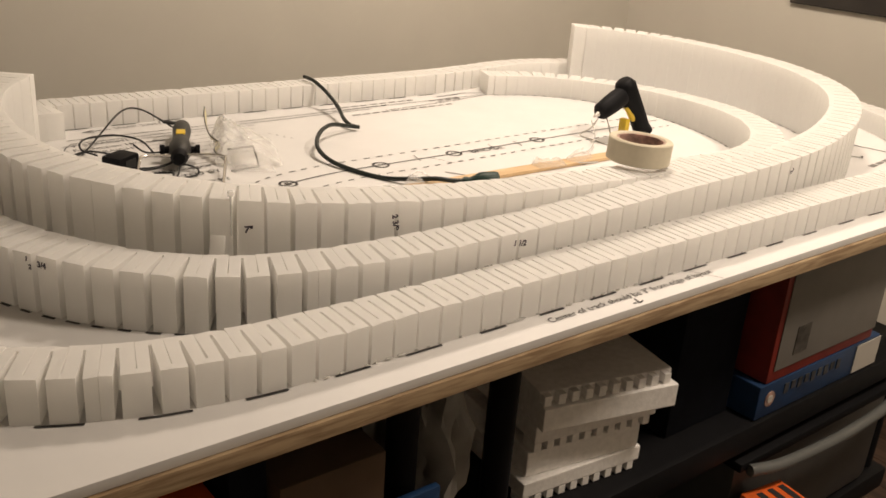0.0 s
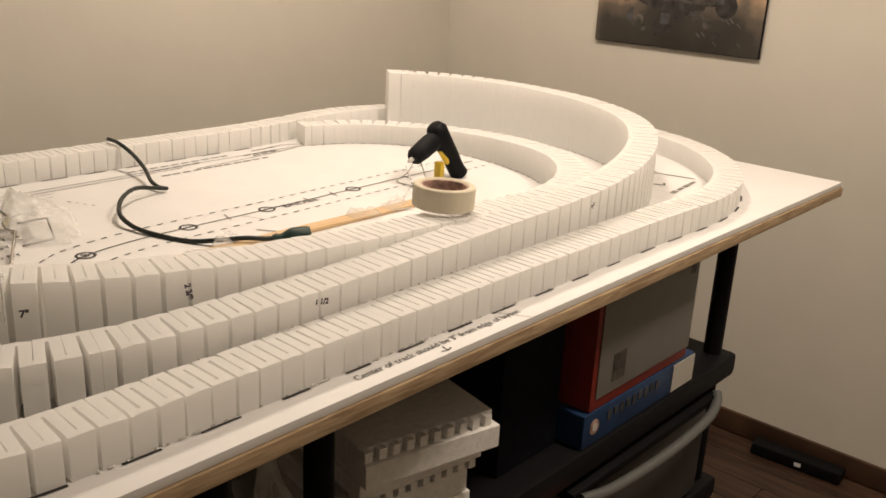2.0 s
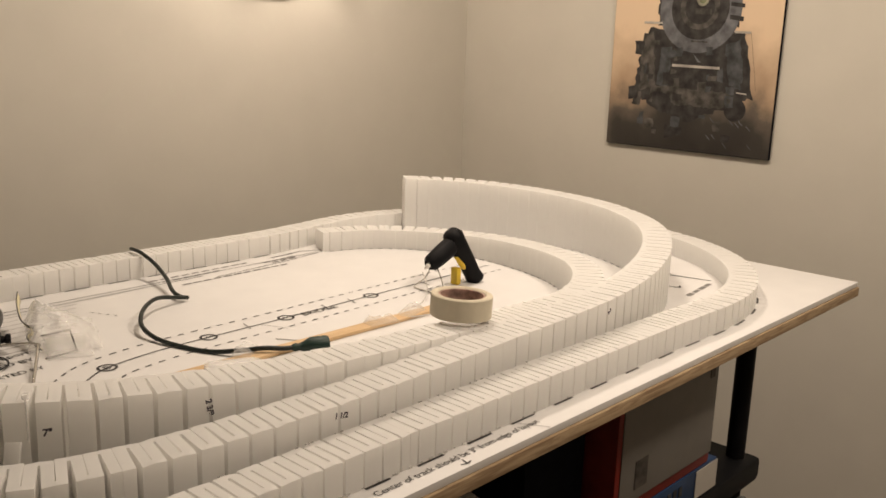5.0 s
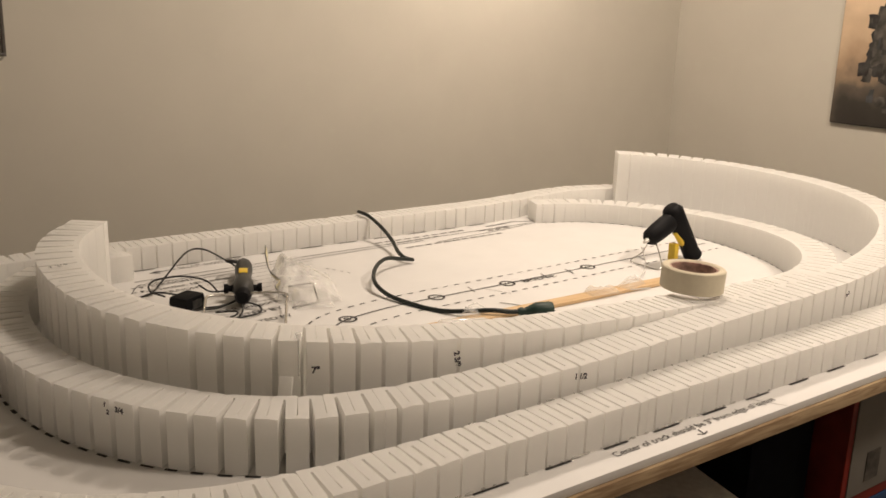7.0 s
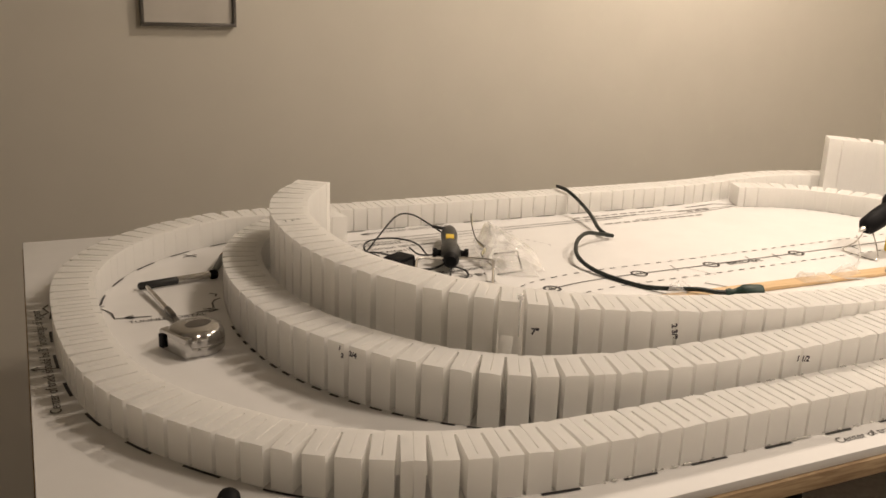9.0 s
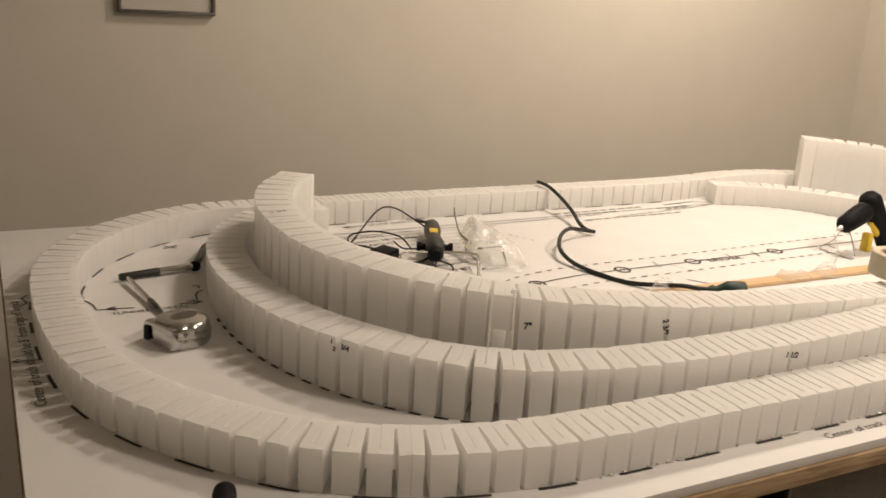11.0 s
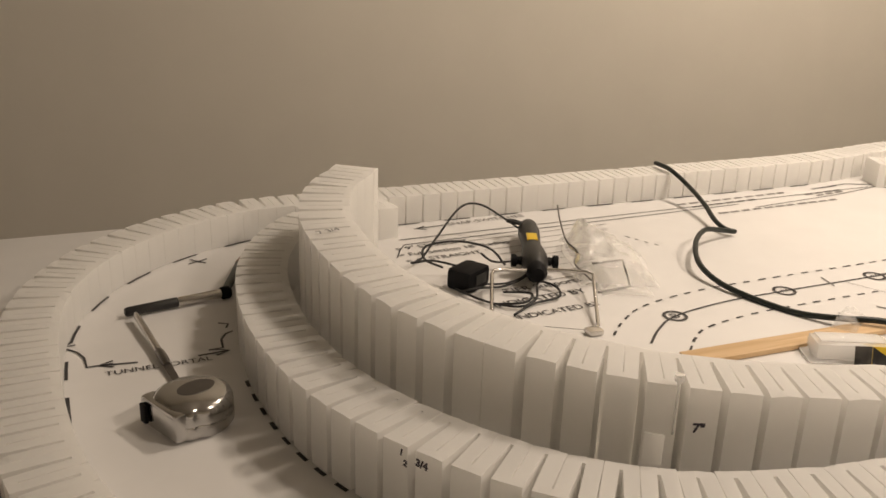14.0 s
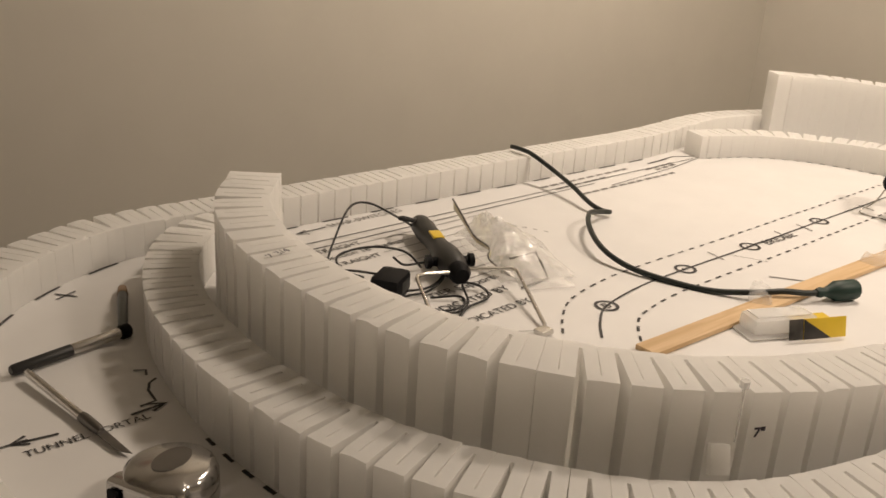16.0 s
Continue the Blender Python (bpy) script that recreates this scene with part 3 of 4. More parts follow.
def smoke(name):
    m = bpy.data.materials.new(name)
    m.use_nodes = True
    nt = m.node_tree
    b = nt.nodes["Principled BSDF"]
    b.inputs["Roughness"].default_value = 0.6
    tex = nt.nodes.new("ShaderNodeTexCoord")
    sep = nt.nodes.new("ShaderNodeSeparateXYZ")
    n = nt.nodes.new("ShaderNodeTexNoise")
    n.inputs["Scale"].default_value, n.inputs["Detail"].default_value = 9, 5
    nt.links.new(tex.outputs["Object"], sep.inputs[0])
    nt.links.new(tex.outputs["Object"], n.inputs["Vector"])
    add = nt.nodes.new("ShaderNodeMath")
    add.operation = "MULTIPLY_ADD"
    add.inputs[1].default_value = 0.30
    nt.links.new(n.outputs["Fac"], add.inputs[0])
    # the smoke hangs lower towards both sides
    off = nt.nodes.new("ShaderNodeMath")
    off.operation = "SUBTRACT"
    off.inputs[1].default_value = 0.575
    nt.links.new(sep.outputs["Y"], off.inputs[0])
    size = nt.nodes.new("ShaderNodeMath")
    size.operation = "ABSOLUTE"
    nt.links.new(off.outputs[0], size.inputs[0])
    hang = nt.nodes.new("ShaderNodeMath")
    hang.operation = "MULTIPLY_ADD"
    hang.inputs[1].default_value = 0.55
    nt.links.new(size.outputs[0], hang.inputs[0])
    nt.links.new(sep.outputs["Z"], hang.inputs[2])
    nt.links.new(hang.outputs[0], add.inputs[2])
    rng = nt.nodes.new("ShaderNodeMapRange")
    rng.inputs["From Min"].default_value, rng.inputs["From Max"].default_value = 0.42, 0.86
    nt.links.new(add.outputs[0], rng.inputs["Value"])
    r = nt.nodes.new("ShaderNodeValToRGB")
    r.color_ramp.elements[0].color, r.color_ramp.elements[1].color = (0.019, 0.015, 0.012, 1), (0.70, 0.53, 0.36, 1)
    for p, c in ((0.30, (0.036, 0.030, 0.024, 1)), (0.46, (0.11, 0.088, 0.066, 1)), (0.62, (0.40, 0.28, 0.18, 1))):
        e = r.color_ramp.elements.new(p)
        e.color = c
    nt.links.new(rng.outputs["Result"], r.inputs["Fac"])
    nt.links.new(r.outputs["Color"], b.inputs["Base Color"])
    return m


def print_mat(name, c, vary=0.25):
    return material(name, c, 0.6, vary=vary, scale=38, stain=0.35, stain_scale=16)


P_BLUE, P_DARK, P_MID, P_LINE = (print_mat("print_blue", (0.155, 0.158, 0.168)), print_mat("print_dark", (0.042, 0.038, 0.036), 0.45),
                                 print_mat("print_mid", (0.098, 0.088, 0.076), 0.45), print_mat("print_light", (0.50, 0.46, 0.40), 0.1))
P_BLUE_DIM = print_mat("print_slate", (0.080, 0.084, 0.088), 0.35)
part("picture", boxed((CX - 0.0008, CY0 + 0.002, CZ0 + 0.002), (CX - 0.0001, CY1 - 0.002, CZ1 - 0.002)), smoke("print_smoke"), canvas, smooth=False)


def disc(cy, cz, r, x, mat, name, inner=0.0, n=40):
    bm = bmesh.new()
    o = [bm.verts.new((x, cy + r * math.cos(k * math.tau / n), cz + r * math.sin(k * math.tau / n))) for k in range(n)]
    if inner:
        i = [bm.verts.new((x, cy + inner * math.cos(k * math.tau / n), cz + inner * math.sin(k * math.tau / n))) for k in range(n)]
        for k in range(n):
            bm.faces.new((o[k], o[(k + 1) % n], i[(k + 1) % n], i[k]))
    else:
        bm.faces.new(o)
    return part(name, bm, mat, canvas, smooth=False)


def patch(pts, x, mat, name):
    bm = bmesh.new()
    bm.faces.new([bm.verts.new((x, y, z)) for y, z in pts])
    return part(name, bm, mat, canvas, smooth=False)


EY, EZ = 0.562, 0.650


def ragged(pts, amp, step=0.012):
    """Outline with a torn, hand-printed edge."""
    out = []
    for (y0, z0), (y1, z1) in zip(pts, pts[1:] + pts[:1]):
        n = max(1, int(math.hypot(y1 - y0, z1 - z0) / step))
        out += [(y0 + (y1 - y0) * k / n + random.uniform(-amp, amp), z0 + (z1 - z0) * k / n + random.uniform(-amp, amp)) for k in range(n)]
    return out


patch(ragged([(0.712, 0.595), (0.42, 0.585), (0.40, 0.50), (0.385, 0.41), (0.58, 0.33), (0.76, 0.40), (0.735, 0.53)], 0.006), CX - 0.0012, P_DARK, "engine_body")
patch(ragged([(0.69, 0.74), (0.665, 0.83), (0.45, 0.83), (0.44, 0.66), (0.44, 0.60), (0.69, 0.60)], 0.006), CX - 0.0014, P_DARK, "engine_body")
disc(EY, EZ, 0.125, CX - 0.0018, P_BLUE, "boiler_front")
disc(EY, EZ, 0.088, CX - 0.0022, P_DARK, "smokebox_door")
disc(EY, EZ, 0.060, CX - 0.0026, P_MID, "smokebox_door", 0.045)
disc(EY - 0.007, EZ + 0.022, 0.018, CX - 0.0028, print_mat("print_rim", (0.34, 0.33, 0.24)), "headlight", 0.011)
disc(EY - 0.007, EZ + 0.022, 0.011, CX - 0.0028, print_mat("print_lens", (0.16, 0.18, 0.10)), "headlight")
for (y0, z0), (y1, z1), w, mt in (((0.735, 0.608), (0.675, 0.607), 0.006, P_LINE), ((0.452, 0.585), (0.405, 0.584), 0.006, P_LINE),
                              ((0.634, 0.489), (0.486, 0.486), 0.0075, P_LINE), ((0.405, 0.586), (0.375, 0.43), 0.004, P_MID),
                              ((0.745, 0.605), (0.745, 0.53), 0.004, P_MID), ((0.43, 0.422), (0.40, 0.42), 0.004, P_LINE),
                              ((0.58, 0.558), (0.53, 0.556), 0.004, P_MID), ((0.47, 0.70), (0.41, 0.695), 0.012, P_DARK),
                              ((0.47, 0.66), (0.43, 0.655), 0.010, P_DARK), ((0.47, 0.625), (0.43, 0.62), 0.012, P_DARK),
                              ((0.575, 0.640), (0.525, 0.639), 0.016, P_MID)):
    patch([(y0, z0 - w / 2), (y1, z1 - w / 2), (y1, z1 + w / 2), (y0, z0 + w / 2)], CX - 0.0030, mt, "print_stroke")
patch(ragged([(0.70, 0.43), (0.45, 0.42), (0.44, 0.375), (0.70, 0.38)], 0.004), CX - 0.0016, P_MID, "buffer_beam")
patch(ragged([(0.735, 0.575), (0.70, 0.58), (0.685, 0.43), (0.735, 0.41)], 0.004), CX - 0.0019, P_MID, "step")
patch(ragged([(0.67, 0.54), (0.64, 0.54), (0.64, 0.43), (0.68, 0.43)], 0.003), CX - 0.0020, P_BLUE_DIM, "step")
patch(ragged([(0.475, 0.55), (0.435, 0.565), (0.405, 0.43), (0.455, 0.43)], 0.003), CX - 0.0020, P_BLUE_DIM, "step")
for k in range(46):
    y, z = random.uniform(0.39, 0.76), random.uniform(0.29, 0.56)
    a, c = random.uniform(0.003, 0.016), random.uniform(0.003, 0.022)
    patch(ragged([(y + a, z + c), (y - a, z + c), (y - a, z - c), (y + a, z - c)], 0.003), CX - 0.0021 - 0.00001 * k,
          (P_MID, P_DARK, P_BLUE_DIM)[k % 3], "print_stroke")
patch([(0.572, 0.525), (0.545, 0.500), (0.555, 0.500)], CX - 0.0022, P_BLUE, "coupling")
disc(0.655, 0.38, 0.028, CX - 0.0020, P_DARK, "buffer")
disc(0.43, 0.375, 0.032, CX - 0.0020, P_DARK, "buffer")
for k in range(9):
    y, z = random.uniform(0.38, 0.53), random.uniform(0.27, 0.35)
    patch([(y, z), (y - 0.012, z - 0.012), (y - 0.0135, z - 0.010), (y - 0.001, z + 0.002)], CX - 0.0028, P_BLUE, "print_stroke")

canvas.matrix_world = Matrix.Translation((0, 0.092, -0.0655)) @ Matrix.Diagonal((1, 1.125, 1.125, 1))

frame_pic = empty("framed_picture", "small picture in a thin dark frame hung on the wall", "framed picture")
FX0, FX1, FZ0, FZ1 = 0.300, 0.531, 0.391, 0.70
for lo, hi in (((FX0, WALL_Y - 0.018, FZ0), (FX1, WALL_Y - 0.001, FZ0 + 0.008)), ((FX0, WALL_Y - 0.018, FZ1 - 0.008), (FX1, WALL_Y - 0.001, FZ1)),
               ((FX0, WALL_Y - 0.018, FZ0 + 0.0082), (FX0 + 0.008, WALL_Y - 0.001, FZ1 - 0.0082)), ((FX1 - 0.008, WALL_Y - 0.018, FZ0 + 0.0082), (FX1, WALL_Y - 0.001, FZ1 - 0.0082))):
    part("frame_bar", boxed(lo, hi, 0.001), DARK_STEEL, frame_pic)
part("mat_board", boxed((FX0 + 0.0082, WALL_Y - 0.010, FZ0 + 0.0084), (FX1 - 0.0082, WALL_Y - 0.004, FZ1 - 0.0084)), MAT_CARD, frame_pic, "pale grey mat board", smooth=False)
patch_pic = part("picture", boxed((FX0 + 0.045, WALL_Y - 0.0112, FZ0 + 0.115), (FX1 - 0.045, WALL_Y - 0.0102, FZ1 - 0.05)), CARD_PINK, frame_pic, "small reddish picture", smooth=False)

sconce = empty("wall_sconce", "dark two-lamp wall sconce glowing on the wall", "wall lamp")
part("back_plate", boxed((SCONCE_X - 0.09, WALL_Y - 0.024, 0.668), (SCONCE_X + 0.038, WALL_Y - 0.001, 0.82), 0.004), DARK_STEEL, sconce)
part("arm", tube(bmesh.new(), [(SCONCE_X + x, WALL_Y - y, z) for x, y, z in ((-0.17, 0.16, 0.945), (-0.155, 0.10, 0.95), (-0.075, 0.04, 0.83), (0, 0.025, 0.79), (0.075, 0.04, 0.83), (0.155, 0.10, 0.95), (0.17, 0.16, 0.945))], 0.008), DARK_STEEL, sconce)
for dx in (-0.17, 0.17):
    bm = bmesh.new()
    n = 24
    prof = ((0.020, 0.945), (0.035, 0.93), (0.05, 0.89), (0.056, 0.87))
    rings = [[bm.verts.new((SCONCE_X + dx + r * math.cos(k * math.tau / n), WALL_Y - 0.16 + r * math.sin(k * math.tau / n), z)) for k in range(n)] for r, z in prof]
    for a, b in zip(rings, rings[1:]):
        for k in range(n):
            bm.faces.new((a[k], b[k], b[(k + 1) % n], a[(k + 1) % n]))
    sh = part("shade", bm, WHITE_LABEL, sconce, "frosted white shade")
    sh.modifiers.new("thick", "SOLIDIFY").thickness = 0.003

# ---------------------------------------------------------------- glue gun
gun = empty("glue_gun", "black hot glue gun with yellow trigger, propped on its wire stand", "glue gun")
tip, body_c, butt = Vector((1.570, 0.613, 0.060)), Vector((1.658, 0.620, 0.097)), Vector((1.724, 0.608, 0.006))
d = (body_c - tip).normalized()
part("nozzle", tube(bmesh.new(), [tip - d * 0.012, tip, tip + d * 0.008], 0.006, 12, radii=[0.0022, 0.006, 0.007]), STEEL, gun)
bm = bmesh.new()
tube(bm, [tip + d * 0.004, tip + d * 0.012, tip + d * 0.045, tip + d * 0.068, tip + d * 0.082, tip + d * 0.090], 0.02, 18,
     radii=[0.013, 0.0190, 0.0215, 0.0218, 0.020, 0.011])
part("barrel", bm, BLACK, gun)
bm = bmesh.new()
e = (butt - body_c).normalized()
tube(bm, [body_c - e * 0.029 + d * 0.006, body_c - e * 0.025 + d * 0.006, body_c - e * 0.014 + d * 0.008, body_c + e * 0.02 + d * 0.006, body_c + e * 0.055 + d * 0.006, body_c + e * 0.095, butt], 0.02, 16,
     radii=[0.011, 0.019, 0.0245, 0.0225, 0.0195, 0.0195, 0.021])
part("handle", bm, BLACK, gun)
bm = bmesh.new()
tube(bm, [body_c + e * 0.030 - d * 0.012, body_c + e * 0.062 - d * 0.010, body_c + e * 0.085 - d * 0.004], 0.009, 10, radii=[0.007, 0.009, 0.006])
part("trigger", bm, YELLOW, gun)
part("foot_plate", boxed((1.662, 0.610, 0.0008), (1.676, 0.630, 0.040), 0.003), YELLOW, gun, "yellow foot block")
part("stand", tube(bmesh.new(), spline([(1.60, 0.618, 0.058), (1.592, 0.590, 0.022), (1.575, 0.575, 0.003), (1.570, 0.620, 0.003), (1.575, 0.660, 0.003), (1.594, 0.645, 0.022), (1.602, 0.630, 0.058)], 0.006), 0.0014, 8), STEEL, gun)
part("glue_string", tube(bmesh.new(), spline([(1.548, 0.608, 0.05), (1.545, 0.59, 0.02), (1.50, 0.56, 0.004), (1.43, 0.54, 0.004), (1.40, 0.50, 0.006), (1.45, 0.49, 0.004)], 0.008), 0.0012, 6), GLUE, gun)

# ---------------------------------------------------------------- masking tape
TAPE_R, TAPE_IN, TAPE_H = 0.0505, 0.0380, 0.036
tape = empty("tape_roll", "roll of cream masking tape lying on the foam riser", "tape roll", pose(1.247, 0.231, 0.1035, 1.5, 2.2, 20))


def ring(r0, r1, z0, z1, n=56, bevel=0.0015):
    bm = bmesh.new()
    prof = [(r0, z0 + bevel), (r0 + bevel, z0), (r1 - bevel, z0), (r1, z0 + bevel), (r1, z1 - bevel), (r1 - bevel, z1), (r0 + bevel, z1), (r0, z1 - bevel)]
    rows = [[bm.verts.new((r * math.cos(k * math.tau / n), r * math.sin(k * math.tau / n), z)) for k in range(n)] for r, z in prof]
    for a, b in zip(rows, rows[1:] + rows[:1]):
        for k in range(n):
            bm.faces.new((a[k], a[(k + 1) % n], b[(k + 1) % n], b[k]))
    bmesh.ops.recalc_face_normals(bm, faces=bm.faces)
    return bm


part("tape", ring(TAPE_IN + 0.0004, TAPE_R, 0, TAPE_H), TAPE_PAPER, tape)
part("core", ring(TAPE_IN - 0.003, TAPE_IN, 0.001, TAPE_H - 0.0015, bevel=0.0004), CARD_PINK, tape, "printed cardboard core")
for k in range(3):
    part("wound_edge", ring(0.0410 + 0.0031 * k, 0.0415 + 0.0031 * k, TAPE_H - 0.0012, TAPE_H + 0.0003, bevel=0.0001), TAPE_SIDE, tape)

# ---------------------------------------------------------------- wooden stick, cord, packaging
stick = tagged(part("wooden_stick", boxed((0.775, 0.503, 0.0008), (1.56, 0.533, 0.0075), 0.0012), STICK), "long flat strip of bare pine lying on the board", "wood strip")
stick.matrix_world = pose(0.775, 0.518, 0, 0, 0, -0.6) @ pose(-0.775, -0.518, 0)

cord = empty("extension_cord", "dark green extension cord with a moulded socket end", "extension cord")
CORD = [(1.176, 1.165, 0.056), (1.172, 1.145, 0.058), (1.172, 1.11, 0.056), (1.175, 1.06, 0.040), (1.160, 0.99, 0.026), (1.138, 0.93, 0.016), (1.136, 0.898, 0.010), (1.146, 0.886, 0.008),
        (1.118, 0.884, 0.014), (1.065, 0.864, 0.026), (1.010, 0.815, 0.026), (0.972, 0.755, 0.018), (0.968, 0.70, 0.008), (0.983, 0.64, 0.004),
        (1.005, 0.585, 0.004), (1.035, 0.540, 0.011), (1.065, 0.513, 0.0155), (1.09, 0.494, 0.014), (1.108, 0.485, 0.014)]
part("cable", tube(bmesh.new(), spline(CORD, 0.008), 0.0042, 10), GREEN, cord)
bm = bmesh.new()
p0, p1 = Vector((1.104, 0.487, 0.014)), Vector((1.163, 0.462, 0.015))
dd = (p1 - p0).normalized()
tube(bm, [p0, p0 + dd * 0.006, p0 + dd * 0.012, p0 + dd * 0.018, p0 + dd * 0.026, p0 + dd * 0.032, p1 - dd * 0.006, p1], 0.01, 14, radii=[0.0055, 0.0075, 0.006, 0.0078, 0.0115, 0.0145, 0.0148, 0.0135])
part("socket", bm, SOCKET_GREEN, cord, "moulded green socket")


def crumple(lo, hi, amp, freq, seed, cuts=14):
    """A pillow of thin plastic with creases."""
    bm = bmesh.new()
    bmesh.ops.create_grid(bm, x_segments=cuts, y_segments=cuts, size=1)
    top = list(bm.verts)
    for v in top:
        u, w = v.co.x, v.co.y
        h = max(0.0, (1 - abs(u) ** 3) * (1 - abs(w) ** 3)) ** 0.6
        p = Vector((lo[0] + (u + 1) / 2 * (hi[0] - lo[0]), lo[1] + (w + 1) / 2 * (hi[1] - lo[1]), lo[2] + h * (hi[2] - lo[2])))
        j = noise.noise_vector(p * freq + Vector((seed, 0, 0)))
        r = abs(noise.noise(p * freq * 2.3 + Vector((0, seed, 0))))
        v.co = p + amp * j * (0.4 + h) + Vector((0, 0, amp * 1.2 * r * h))
        v.co.z = max(v.co.z, lo[2])
    return bm


bag = empty("plastic_bag", "crumpled clear plastic bag lying open on the board", "plastic bag", pose(0.852, 0.815, 0.001, 0, 0, -20))


def bag_film(lo, hi, seed, n=26):
    """Two layers of creased film, high along the folded mouth and thin at the far side."""
    bm = bmesh.new()
    for layer in (0, 1):
        rows = []
        for i in range(n + 1):
            u = i / n
            row = []
            for k in range(n + 1):
                w = k / n
                p = Vector((lo[0] + u * (hi[0] - lo[0]), lo[1] + w * (hi[1] - lo[1]), 0))
                swell = math.sin(math.pi * min(1, 0.12 + 0.88 * w)) ** 0.5 * (1 - u) ** 0.7 * (0.3 + 0.7 * min(1, u * 6))
                crease = abs(noise.noise(p * 26 + Vector((seed, layer * 3, 0)))) + 0.5 * abs(noise.noise(p * 60 + Vector((0, seed, layer))))
                z = lo[2] + (hi[2] - lo[2]) * swell * (1 if layer else 0.12) * (1.05 - 0.75 * crease) + 0.004 * crease
                j = noise.noise_vector(p * 22 + Vector((seed, 0, layer))) * 0.009
                row.append(bm.verts.new((p.x + j.x, p.y + j.y, max(z + layer * 0.002, 0.0008))))
            rows.append(row)
        for a_, b_ in zip(rows, rows[1:]):
            for k in range(n):
                bm.faces.new((a_[k], a_[k + 1], b_[k + 1], b_[k]))
    return bm


part("film", bag_film((-0.056, -0.075, 0), (0.062, 0.105, 0.082), 3.0), PLASTIC, bag)
part("film", bag_film((-0.030, -0.105, 0.0), (0.040, 0.015, 0.026), 9.0, 18), PLASTIC, bag, "loose flap of clear film")
lip = bmesh.new()
mouth = spline([(-0.062, 0.105, 0.066), (-0.066, 0.055, 0.058), (-0.062, 0.012, 0.040), (-0.048, -0.012, 0.030), (-0.056, -0.030, 0.020), (-0.036, -0.062, 0.006)], 0.008)
rows = [(lip.verts.new(p), lip.verts.new(p + Vector((0.004, 0.004, -0.016 * (1 - k / len(mouth)) - 0.002)))) for k, p in enumerate(mouth)]
for a_, b_ in zip(rows, rows[1:]):
    lip.faces.new((a_[0], a_[1], b_[1], b_[0]))
part("zip_strip", lip, PALE_ZIP, bag, "pale yellow zip strip").modifiers.new("thick", "SOLIDIFY").thickness = 0.0008
part("seal", tube(bmesh.new(), mouth, 0.0013, 8), DARK_STEEL, bag, "dark folded rim")
clip = part("wire_clip", tube(bmesh.new(), [(0.79, 0.738, 0.002), (0.845, 0.742, 0.002), (0.850, 0.775, 0.03), (0.80, 0.775, 0.03)], 0.0018, 8), DARK_STEEL)
tagged(clip, "bent grey wire clip beside the plastic bag", "wire clip")

pack = empty("blister_pack", "opened clear blister pack with a yellow and black card", "blister pack", pose(0.985, 0.436, 0.001, 0, 0, -24))
shell = bmesh.new()
box(shell, (-0.078, -0.004, 0.001), (0.030, 0.046, 0.0026), 0.0006)
box(shell, (-0.070, 0.002, 0.0028), (0.022, 0.040, 0.024), 0.007)
part("shell", shell, BLISTER, pack, "clear plastic shell")
part("tray", boxed((-0.064, 0.008, 0.0242), (0.012, 0.034, 0.0262), 0.0008), BLISTER, pack, "raised clear lid")
flap = pose(0.0, -0.012, 0.002, 76, 0, 0)
part("card", boxed((-0.010, 0.0, 0.0), (0.052, 0.026, 0.0014), 0.0003, flap), YELLOW, pack, "yellow printed card")
bm = bmesh.new()
vs = [bm.verts.new(flap @ Vector(p)) for p in ((-0.010, 0.0, 0.0018), (0.030, 0.0, 0.0018), (-0.010, 0.026, 0.0018))]
bm.faces.new(vs)
part("print", bm, P_DARK, pack, "dark printed triangle", smooth=False)
part("card", boxed((-0.030, 0.0, -0.0003), (-0.0105, 0.026, 0.0012), 0.0003, flap), P_MID, pack, "dark printed card")
part("card", boxed((0.005, 0.022, 0.006), (0.062, 0.046, 0.0078), 0.0004), YELLOW, pack, "yellow printed card")

for px_, py_, yaw_, sd in ((1.33, 0.505, -10, 4), (1.42, 0.512, 15, 8), (1.04, 0.53, 30, 12)):
    scrap = part("plastic_scrap", crumple((-0.03, -0.014, 0.008), (0.034, 0.016, 0.020), 0.006, 40, sd, 10), PLASTIC)
    scrap.matrix_world = pose(px_, py_, 0, 0, 0, yaw_)
    tagged(scrap, "crumpled scrap of clear film on the pine strip", "plastic scrap", "scraps of clear film")

# ---------------------------------------------------------------- hot wire cutter
cutter = empty("hot_wire_cutter", "charcoal hot wire foam cutter with a steel bow and yellow label", "foam cutter")
tail, head = Vector((0.805, 0.985, 0.021)), Vector((0.716, 0.785, 0.024))
a = (head - tail).normalized()
side = Vector((a.y, -a.x, 0))
L = (head - tail).length
part("handle", tube(bmesh.new(), [tail + a * (L * k) for k in (0.0, 0.02, 0.07, 0.2, 0.36, 0.5, 0.62, 0.74, 0.88, 0.97, 1.0)], 0.02, 18,
                    radii=[0.007, 0.012, 0.0155, 0.0172, 0.0155, 0.0142, 0.0165, 0.0195, 0.0188, 0.014, 0.009]), CHARCOAL, cutter)
part("label", boxed((-0.008, -0.015, 0.0120), (0.008, 0.015, 0.0158), 0.001), YELLOW, cutter, "yellow label").matrix_world = Matrix.Translation(tail + a * L * 0.48) @ pose(0, 0, 0, 0, 0, -24)
for sgn, nm in ((-1, "knob"), (1, "knob")):
    c = tail + a * L * 0.80
    part(nm, tube(bmesh.new(), [c + side * sgn * 0.014, c + side * sgn * 0.025, c + side * sgn * 0.027, c + side * sgn * 0.034], 0.008, 12, radii=[0.0075, 0.006, 0.0095, 0.0095]), BLACK, cutter)
